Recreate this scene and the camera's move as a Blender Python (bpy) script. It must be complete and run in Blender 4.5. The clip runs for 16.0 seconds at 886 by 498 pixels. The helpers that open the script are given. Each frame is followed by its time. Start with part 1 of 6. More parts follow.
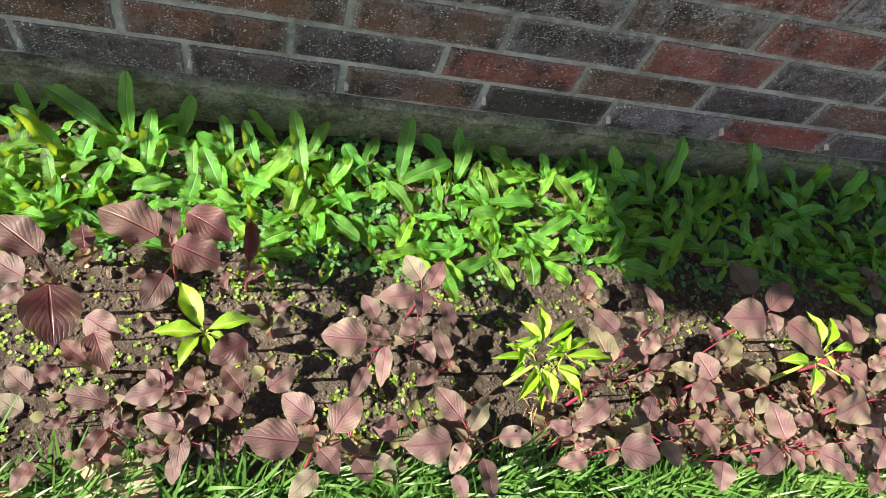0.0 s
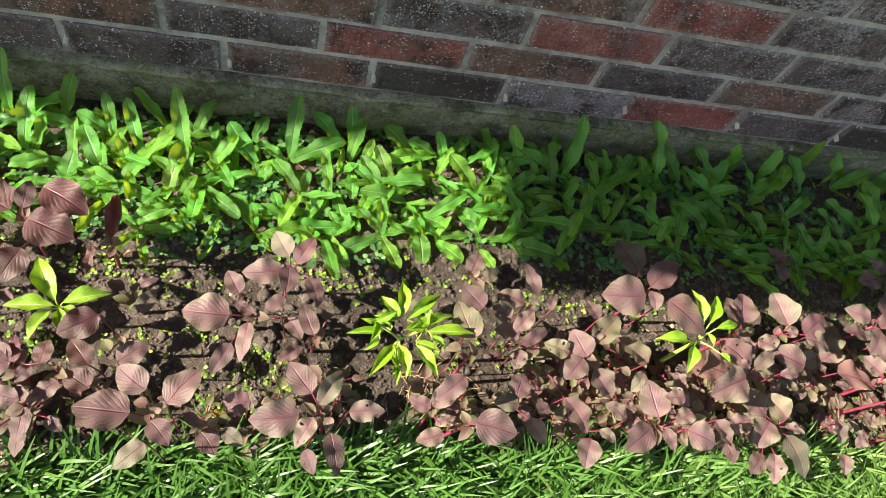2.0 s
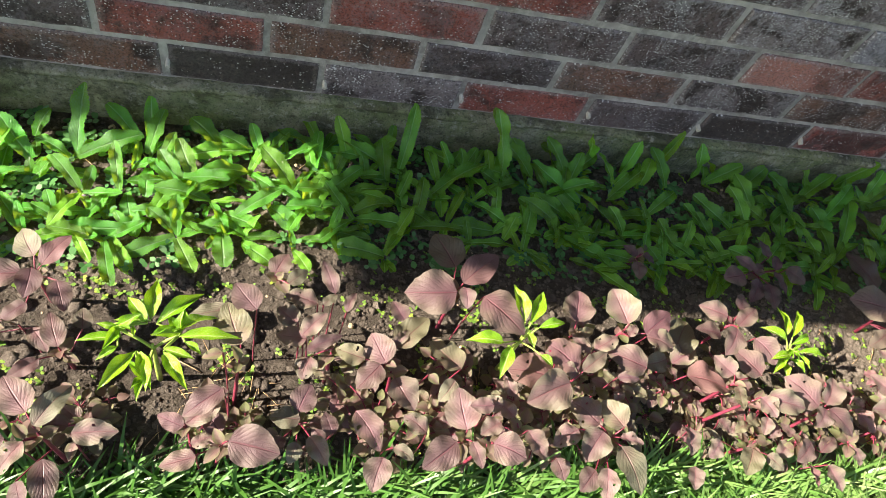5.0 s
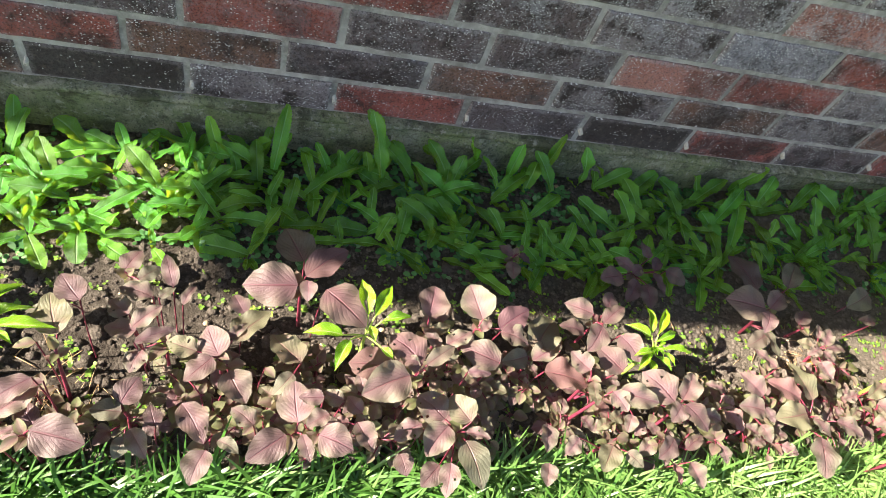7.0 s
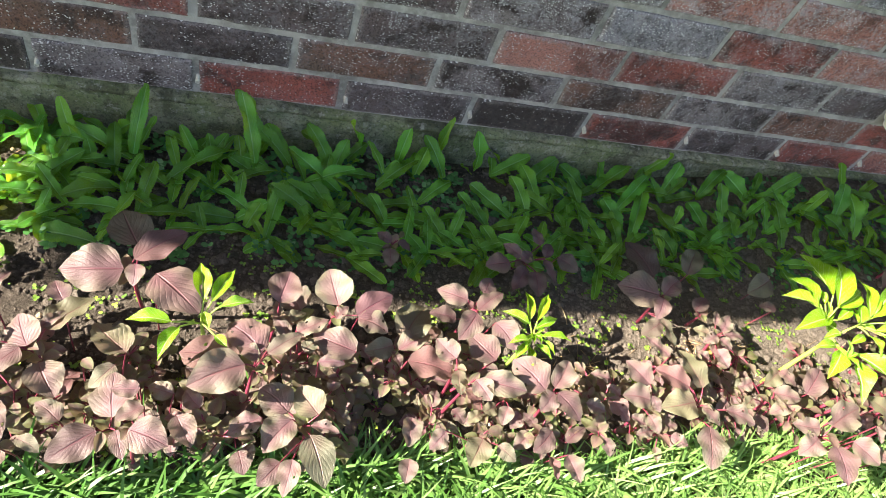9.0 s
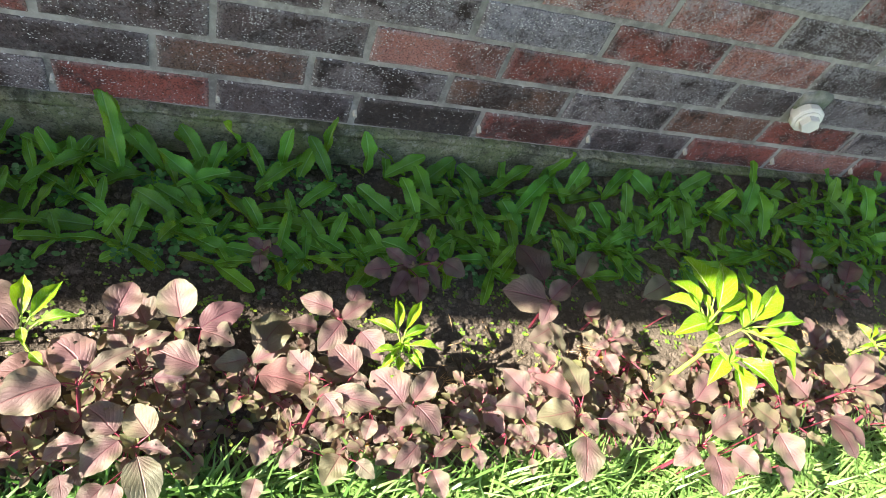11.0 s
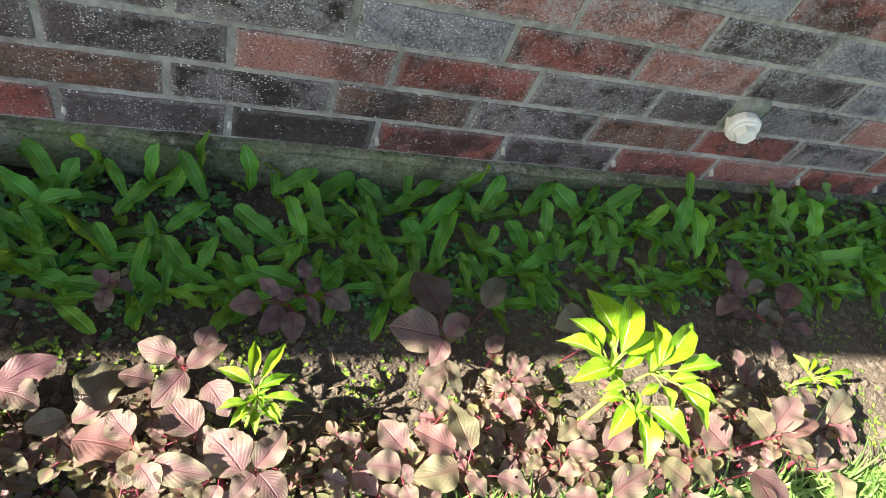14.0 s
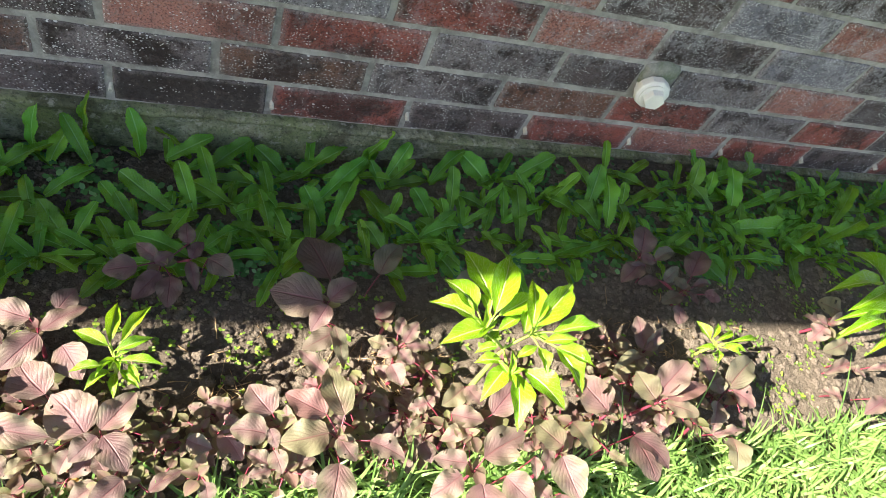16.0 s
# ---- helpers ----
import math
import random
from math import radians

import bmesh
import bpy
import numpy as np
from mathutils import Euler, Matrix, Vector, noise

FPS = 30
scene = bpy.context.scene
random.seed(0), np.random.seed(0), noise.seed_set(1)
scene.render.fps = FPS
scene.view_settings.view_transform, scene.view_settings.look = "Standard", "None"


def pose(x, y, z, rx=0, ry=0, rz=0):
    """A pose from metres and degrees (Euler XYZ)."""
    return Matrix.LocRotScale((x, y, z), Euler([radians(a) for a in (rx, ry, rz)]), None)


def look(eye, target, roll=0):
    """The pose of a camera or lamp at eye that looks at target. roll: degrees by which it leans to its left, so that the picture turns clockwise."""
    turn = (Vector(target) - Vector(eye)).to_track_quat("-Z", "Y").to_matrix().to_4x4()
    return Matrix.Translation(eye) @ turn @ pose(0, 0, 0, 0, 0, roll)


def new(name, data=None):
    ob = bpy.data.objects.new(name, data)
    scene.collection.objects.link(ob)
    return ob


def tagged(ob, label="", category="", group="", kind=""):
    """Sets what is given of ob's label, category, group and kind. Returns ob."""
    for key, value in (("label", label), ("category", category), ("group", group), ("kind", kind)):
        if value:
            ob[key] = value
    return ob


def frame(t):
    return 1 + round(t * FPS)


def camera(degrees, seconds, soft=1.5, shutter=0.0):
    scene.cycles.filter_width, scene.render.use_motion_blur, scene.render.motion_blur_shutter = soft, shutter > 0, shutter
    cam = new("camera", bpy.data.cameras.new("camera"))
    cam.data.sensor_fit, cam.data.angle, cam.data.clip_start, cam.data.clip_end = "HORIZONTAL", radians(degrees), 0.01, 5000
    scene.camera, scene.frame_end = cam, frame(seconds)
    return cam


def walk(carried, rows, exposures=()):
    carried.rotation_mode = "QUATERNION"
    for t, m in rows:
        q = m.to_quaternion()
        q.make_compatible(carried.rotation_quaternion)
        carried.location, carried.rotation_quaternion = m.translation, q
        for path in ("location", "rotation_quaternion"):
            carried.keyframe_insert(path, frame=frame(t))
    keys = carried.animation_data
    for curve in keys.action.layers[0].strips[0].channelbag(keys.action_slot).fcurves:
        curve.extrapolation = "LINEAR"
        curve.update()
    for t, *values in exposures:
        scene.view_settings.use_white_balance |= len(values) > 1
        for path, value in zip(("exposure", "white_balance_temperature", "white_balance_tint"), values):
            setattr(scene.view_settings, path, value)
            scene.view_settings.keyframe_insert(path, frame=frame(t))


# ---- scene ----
cam = camera(67.6, 16.0, soft=0.5)
PATH = [
    (0, (-0.077, -0.694, 0.918), (0.405, 0.196, -0.807), 29.2),
    (0.5, (-0.013, -0.701, 0.931), (0.437, 0.18, -0.807), 28.1),
    (1, (0.049, -0.708, 0.931), (0.489, 0.164, -0.814), 27.8),
    (1.5, (0.085, -0.724, 0.936), (0.531, 0.151, -0.806), 27.9),
    (2, (0.116, -0.723, 0.946), (0.57, 0.156, -0.793), 28.2),
    (2.5, (0.16, -0.727, 0.95), (0.623, 0.164, -0.78), 28.3),
    (3, (0.203, -0.727, 0.945), (0.68, 0.163, -0.781), 28.6),
    (3.2, (0.212, -0.728, 0.936), (0.699, 0.163, -0.787), 28.8),
    (5.3, (0.42, -0.74, 0.885), (0.94, 0.232, -0.784), 27.4),
    (5.5, (0.445, -0.75, 0.89), (0.962, 0.222, -0.78), 27.3),
    (6, (0.494, -0.764, 0.895), (1.017, 0.216, -0.768), 27.3),
    (6.5, (0.535, -0.776, 0.908), (1.075, 0.221, -0.74), 27.5),
    (7, (0.565, -0.79, 0.91), (1.116, 0.247, -0.709), 27.1),
    (7.5, (0.602, -0.809, 0.916), (1.158, 0.259, -0.681), 26.5),
    (8, (0.641, -0.823, 0.905), (1.213, 0.256, -0.679), 26.5),
    (8.5, (0.684, -0.813, 0.89), (1.278, 0.256, -0.692), 27.2),
    (9, (0.742, -0.813, 0.885), (1.35, 0.252, -0.695), 27.7),
    (9.2, (0.764, -0.81, 0.892), (1.379, 0.249, -0.689), 28.0),
    (11.3, (0.944, -0.805, 0.905), (1.596, 0.255, -0.661), 28.5),
    (11.5, (0.966, -0.809, 0.904), (1.613, 0.255, -0.661), 28.4),
    (12, (1.013, -0.821, 0.902), (1.659, 0.254, -0.656), 28.2),
    (12.5, (1.041, -0.818, 0.902), (1.686, 0.258, -0.655), 28.2),
    (13, (1.067, -0.787, 0.898), (1.712, 0.286, -0.662), 28.1),
    (13.5, (1.088, -0.745, 0.893), (1.739, 0.319, -0.67), 28.4),
    (14, (1.098, -0.72, 0.887), (1.778, 0.315, -0.684), 29.7),
    (14.5, (1.111, -0.713, 0.879), (1.814, 0.295, -0.698), 30.8),
    (15, (1.147, -0.732, 0.886), (1.854, 0.27, -0.694), 31.1),
    (15.5, (1.207, -0.751, 0.885), (1.917, 0.254, -0.691), 31.0),
    (16, (1.247, -0.765, 0.896), (1.952, 0.242, -0.682), 30.8),
]
walk(cam, [(t, look(eye, target, roll)) for t, eye, target, roll in PATH],
     exposures=[(0, 1.98, 7250, 16), (3, 1.95, 7250, 16), (5.5, 2.21, 7050, 15), (9, 2.51, 6950, 14), (12.5, 2.52, 7100, 13), (16, 2.51, 7150, 13)])

# ---------------------------------------------------------------- light
world = bpy.data.worlds.new("sky")
scene.world = world
world.use_nodes = True
wn = world.node_tree
sky = wn.nodes.new("ShaderNodeTexSky")
sky.sky_type, sky.sun_disc = "NISHITA", False
SUN_FROM = Vector((-1.65, -0.12, 1.0))          # towards the sun, nearly along the wall
sky.sun_elevation = math.atan2(1.0, 1.654)
sky.sun_rotation = radians(265.8)
wn.links.new(sky.outputs[0], wn.nodes["Background"].inputs[0])
wn.nodes["Background"].inputs[1].default_value = 0.065
sun = new("sun", bpy.data.lights.new("sun", "SUN"))
sun.data.energy, sun.data.angle, sun.data.color = 5.0, radians(0.36), (1.0, 0.94, 0.83)
sun.matrix_world = look(SUN_FROM * 8, (0, 0, 0))

# ---------------------------------------------------------------- materials


class Nodes:
    """A short hand for node materials."""

    def __init__(self, name):
        self.mat = bpy.data.materials.new(name)
        self.mat.use_nodes = True
        self.tree = self.mat.node_tree
        self.bsdf = self.tree.nodes["Principled BSDF"]

    def add(self, kind, operation="", data_type="", blend_type="", interpolation_type="", uv_map=""):
        node = self.tree.nodes.new("ShaderNode" + kind)
        if operation:
            node.operation = operation
        if data_type:
            node.data_type = data_type
        if blend_type:
            node.blend_type = blend_type
        if interpolation_type:
            node.interpolation_type = interpolation_type
        if uv_map:
            node.uv_map = uv_map
        return node

    def put(self, socket, value):
        if isinstance(value, bpy.types.NodeSocket):
            self.tree.links.new(value, socket)
        elif value is not None:
            socket.default_value = (*value, 1) if isinstance(value, tuple) and len(value) == 3 and socket.type == "RGBA" else value

    def math(self, op, a, b=None, c=None):
        node = self.add("Math", operation=op)
        for i, v in enumerate((a, b, c)):
            self.put(node.inputs[i], v)
        return node.outputs[0]

    def mix(self, f, a, b, blend="MIX"):
        node = self.add("Mix", data_type="RGBA", blend_type=blend)
        self.put(node.inputs[0], f)
        self.put(node.inputs[6], a)
        self.put(node.inputs[7], b)
        return node.outputs[2]

    def noise(self, scale, detail=4, where=None, rough=0.55, offset=None):
        node = self.add("TexNoise")
        if where is None:
            where = self.add("TexCoord").outputs["Object"]
        if offset is not None:
            v = self.add("VectorMath", operation="ADD")
            self.put(v.inputs[0], where)
            self.put(v.inputs[1], offset)
            where = v.outputs[0]
        self.put(node.inputs["Vector"], where)
        self.put(node.inputs["Scale"], scale)
        self.put(node.inputs["Detail"], detail)
        self.put(node.inputs["Roughness"], rough)
        return node.outputs[0]

    def step(self, value, lo, hi, a=0.0, b=1.0):
        node = self.add("MapRange", interpolation_type="SMOOTHSTEP")
        for i, v in enumerate((value, lo, hi, a, b)):
            self.put(node.inputs[i], v)
        return node.outputs[0]

    def random(self):
        return self.add("ObjectInfo").outputs["Random"]

    def island(self):
        return self.add("NewGeometry").outputs["Random Per Island"]

    def bump(self, height, strength=0.4, distance=0.002):
        node = self.add("Bump")
        self.put(node.inputs["Strength"], strength)
        self.put(node.inputs["Distance"], distance)
        self.put(node.inputs["Height"], height)
        self.put(self.bsdf.inputs["Normal"], node.outputs[0])
        self.put(self.bsdf.inputs["Coat Normal"], node.outputs[0])
        return node.outputs[0]

    def set(self, colour=None, rough=None, spec=None, metal=None):
        self.put(self.bsdf.inputs["Base Color"], colour)
        self.put(self.bsdf.inputs["Roughness"], rough)
        self.put(self.bsdf.inputs["Specular IOR Level"], spec)
        self.put(self.bsdf.inputs["Metallic"], metal)
        return self

    def leafy(self, colour, share=0.25):
        """Lets part of the light through the blade."""
        thin = self.add("BsdfTranslucent")
        self.put(thin.inputs[0], colour)
        both = self.add("MixShader")
        self.put(both.inputs[0], share)
        self.put(both.inputs[1], self.bsdf.outputs[0])
        self.put(both.inputs[2], thin.outputs[0])
        self.put(self.tree.nodes["Material Output"].inputs[0], both.outputs[0])

    def uv(self):
        sep = self.add("SeparateXYZ")
        self.put(sep.inputs[0], self.add("UVMap", uv_map="UVMap").outputs[0])
        return sep.outputs[0], sep.outputs[1]


def brick_material(name, one, two, scorch=0.3, specks=0.5):
    n = Nodes(name)
    seed = n.math("MULTIPLY", n.random(), 37.0)
    where = n.add("TexCoord").outputs["Object"]
    high = n.add("SeparateXYZ")
    n.put(high.inputs[0], n.add("NewGeometry").outputs["Position"])
    # lime bloom on the courses above the splash line, algae and soot below it
    limed = n.step(n.math("ADD", high.outputs[2], n.math("MULTIPLY", n.noise(5, 3, where, 0.6, seed), 0.16)), 0.26, 0.50)
    big = n.noise(9, 3, where, 0.5, seed)
    fine = n.noise(95, 6, where, 0.72, seed)
    grain = n.noise(330, 4, where, 0.7, seed)
    c = n.mix(n.step(big, 0.35, 0.65), one, two)
    c = n.mix(n.math("MULTIPLY", n.step(n.noise(13, 6, where, 0.62, n.math("ADD", seed, 5.0)), 0.50, 0.60), scorch), c, (0.028, 0.018, 0.016))
    c = n.mix(n.math("MULTIPLY", n.step(fine, 0.48, 0.68), 0.38), c, (0.165, 0.125, 0.112))
    side = n.add("SeparateXYZ")
    n.put(side.inputs[0], where)
    ragged = n.math("MULTIPLY", n.math("SUBTRACT", n.noise(42, 5, where, 0.7, seed), 0.5), 0.022)
    rim = n.math("MAXIMUM", n.step(n.math("ADD", n.math("ABSOLUTE", side.outputs[2]), ragged), 0.024, 0.031), n.step(n.math("ADD", n.math("ABSOLUTE", side.outputs[0]), ragged), 0.096, 0.105))
    c = n.mix(n.math("MULTIPLY", rim, 0.24 + 0.18 * specks), c, (0.30, 0.27, 0.26))
    heart = n.step(n.math("ADD", n.noise(17, 5, where, 0.65, n.math("ADD", seed, 2.0)), n.math("MULTIPLY", rim, -0.4)), 0.52, 0.64)
    c = n.mix(n.math("MULTIPLY", heart, 0.7 * scorch), c, (0.030, 0.022, 0.021))
    c = n.mix(n.math("MULTIPLY", n.step(grain, 0.48, 0.62), 0.65), c, (0.02, 0.016, 0.015))
    # pale crusts and spatter of lime
    patchy = n.math("ADD", n.noise(24, 4, where, 0.6, n.math("ADD", seed, 11.0)), n.math("MULTIPLY", n.math("SUBTRACT", n.noise(170, 5, where, 0.75, seed), 0.5), 1.3))
    bloom = n.step(patchy, 0.44, 0.70)
    c = n.mix(n.math("MULTIPLY", bloom, n.math("ADD", 0.14 * specks, n.math("MULTIPLY", limed, 0.42 * specks))), c, (0.40, 0.385, 0.41))
    spot = None
    for scale, shift, low, high in ((150.0, 3.0, 0.10, 0.33), (300.0, 7.0, 0.12, 0.40)):
        dots = n.add("TexVoronoi")
        n.put(dots.inputs["Scale"], scale)
        warp = n.add("VectorMath", operation="MULTIPLY_ADD")
        jitter = n.add("TexNoise")
        n.put(jitter.inputs["Vector"], where)
        n.put(jitter.inputs["Scale"], 260.0)
        n.put(warp.inputs[0], jitter.outputs["Color"])
        warp.inputs[1].default_value = (0.0035, 0.0035, 0.0035)
        squash = n.add("VectorMath", operation="MULTIPLY")
        n.put(squash.inputs[0], where)
        squash.inputs[1].default_value = (0.8, 1.0, 1.5)
        n.put(warp.inputs[2], squash.outputs[0])
        n.put(dots.inputs["Vector"], warp.outputs[0])
        pick = n.add("SeparateXYZ")
        n.put(pick.inputs[0], dots.outputs["Color"])
        room = n.step(n.noise(19, 3, where, 0.6, n.math("ADD", seed, shift)), 0.38, 0.64, -0.02, n.math("ADD", 0.62 * specks + 0.08, n.math("MULTIPLY", limed, 0.25)))
        size = n.math("MULTIPLY", n.math("LESS_THAN", pick.outputs[0], room), n.math("ADD", low, n.math("MULTIPLY", pick.outputs[1], high - low)))
        hit = n.math("LESS_THAN", dots.outputs["Distance"], size)
        spot = hit if spot is None else n.math("MAXIMUM", spot, hit)
    c = n.mix(n.math("MULTIPLY", spot, 0.85), c, (0.72, 0.71, 0.70))
    n.set(c, n.step(fine, 0.3, 0.8, 0.75, 0.95), 0.25)
    n.bump(n.math("ADD", n.math("MULTIPLY", fine, 0.8), n.math("ADD", n.math("MULTIPLY", grain, 0.3), n.math("MULTIPLY", spot, 0.25))), 1.0, 0.003)
    return n.mat


BRICK = {
    "R": brick_material("red_brick", (0.305, 0.086, 0.068), (0.205, 0.062, 0.051), 0.75, 0.6),
    "P": brick_material("pink_red_brick", (0.390, 0.174, 0.146), (0.310, 0.124, 0.100), 0.45, 0.85),
    "N": brick_material("brown_brick", (0.185, 0.086, 0.060), (0.120, 0.078, 0.062), 0.8, 0.8),
    "G": brick_material("grey_brick", (0.212, 0.178, 0.180), (0.142, 0.118, 0.124), 0.95, 1.0),
    "D": brick_material("dark_brick", (0.115, 0.086, 0.086), (0.070, 0.056, 0.058), 0.85, 0.85),
    "K": brick_material("black_brick", (0.046, 0.037, 0.034), (0.060, 0.050, 0.047), 0.5, 0.2),
    "B": brick_material("blue_grey_brick", (0.185, 0.178, 0.210), (0.255, 0.240, 0.265), 0.5, 1.0),
}


def rough_stone(name, one, two, green=None, scale=1.0, strength=0.5):
    n = Nodes(name)
    a, b, c = n.noise(12 * scale, 5), n.noise(90 * scale, 5, rough=0.65), n.noise(420 * scale, 3)
    col = n.mix(n.step(a, 0.35, 0.65), one, two)
    col = n.mix(n.math("MULTIPLY", n.step(b, 0.4, 0.7), 0.45), col, tuple(v * 1.5 for v in one))
    if green:
        col = n.mix(n.math("MULTIPLY", n.step(n.noise(7 * scale, 4, rough=0.7), 0.42, 0.62), 0.7), col, green)
    n.set(col, 0.92, 0.2)
    n.bump(n.math("ADD", b, n.math("MULTIPLY", c, 0.4)), strength, 0.003)
    return n.mat


MORTAR = rough_stone("mortar", (0.35, 0.335, 0.31), (0.185, 0.175, 0.160), None, 0.8, 1.0)


def plinth_material():
    n = Nodes("mossy_concrete")
    a, b, c = n.noise(14, 6, rough=0.75), n.noise(50, 6, rough=0.75), n.noise(160, 5, rough=0.75)
    col = n.mix(n.step(a, 0.38, 0.62), (0.165, 0.178, 0.108), (0.29, 0.292, 0.205))
    col = n.mix(n.math("MULTIPLY", n.step(b, 0.5, 0.64), 0.4), col, (0.37, 0.36, 0.30))
    col = n.mix(n.math("MULTIPLY", n.step(n.noise(6, 5, rough=0.7, offset=(3.0, 1.0, 2.0)), 0.45, 0.62), 0.7), col, (0.150, 0.195, 0.075))
    col = n.mix(n.math("MULTIPLY", n.step(n.noise(10, 6, rough=0.75, offset=(9.0, 4.0, 1.0)), 0.47, 0.60), 0.7), col, (0.050, 0.050, 0.034))
    col = n.mix(n.math("MULTIPLY", n.step(c, 0.50, 0.62), 0.55), col, (0.035, 0.033, 0.026))
    col = n.mix(n.math("MULTIPLY", n.step(n.noise(75, 5, rough=0.7, offset=(5.0, 2.0, 8.0)), 0.56, 0.66), 0.5), col, (0.42, 0.41, 0.36))
    n.set(col, 0.93, 0.2)
    n.bump(n.math("ADD", b, n.math("MULTIPLY", c, 0.5)), 1.0, 0.006)
    return n.mat


PLINTH = plinth_material()
PATCH = rough_stone("cement_patch", (0.26, 0.26, 0.23), (0.17, 0.19, 0.15), (0.15, 0.18, 0.11), 2.5, 0.8)
STONE = rough_stone("tan_stone", (0.42, 0.33, 0.22), (0.30, 0.23, 0.15), None, 2.0, 0.7)
EAVE_WOOD = rough_stone("stained_timber", (0.11, 0.072, 0.05), (0.08, 0.052, 0.036), None, 0.4, 0.2)
TILE = rough_stone("roof_tile", (0.20, 0.09, 0.07), (0.15, 0.07, 0.06), None, 0.6, 0.4)


def soil_material(name, one, two, pale, dry=None):
    n = Nodes(name)
    a, b, c = n.noise(6, 4), n.noise(70, 6, rough=0.7), n.noise(380, 4, rough=0.7)
    col = n.mix(n.step(a, 0.35, 0.65), one, two)
    col = n.mix(n.math("MULTIPLY", n.step(b, 0.45, 0.7), 0.5), col, pale)
    if dry:
        sep = n.add("SeparateXYZ")
        n.put(sep.inputs[0], n.add("TexCoord").outputs["Object"])
        col = n.mix(n.math("MULTIPLY", n.step(n.math("ADD", sep.outputs[0], a), 1.2, 2.2), 0.34), col, dry)
    col = n.mix(n.math("MULTIPLY", n.step(c, 0.55, 0.75), 0.45), col, (0.035, 0.026, 0.02))
    n.set(col, 0.95, 0.15)
    n.bump(n.math("ADD", n.math("MULTIPLY", b, 1.2), n.math("MULTIPLY", c, 0.8)), 1.0, 0.009)
    return n.mat


SOIL = soil_material("garden_soil", (0.098, 0.083, 0.067), (0.055, 0.046, 0.037), (0.230, 0.201, 0.167), (0.27, 0.23, 0.185))
CRUMB = soil_material("soil_crumb", (0.167, 0.141, 0.117), (0.098, 0.083, 0.069), (0.299, 0.259, 0.218), (0.30, 0.255, 0.21))


def plain(name, colour, rough=0.5, spec=0.4, vary=0.25, scale=60.0):
    n = Nodes(name)
    f = n.noise(scale, 4)
    col = n.mix(n.step(f, 0.3, 0.7), tuple(v * (1 - vary) for v in colour), tuple(min(1, v * (1 + vary)) for v in colour))
    n.set(col, rough, spec)
    n.bump(f, 0.15, 0.001)
    return n.mat


PLASTIC = plain("white_plastic", (0.74, 0.74, 0.68), 0.42, 0.4, 0.07, 25)
TUBE = plain("old_white_tube", (0.46, 0.44, 0.38), 0.6, 0.3, 0.2, 200)
BORE_SHADE = plain("bore_shade", (0.02, 0.018, 0.016), 0.9, 0.1)
RED_STEM = plain("red_stem", (0.19, 0.028, 0.052), 0.4, 0.45, 0.35, 90)
PALE_STEM = plain("pale_green_stem", (0.27, 0.38, 0.07), 0.45, 0.4, 0.2, 90)
STRAW = plain("dry_straw", (0.36, 0.25, 0.14), 0.8, 0.2, 0.4, 120)


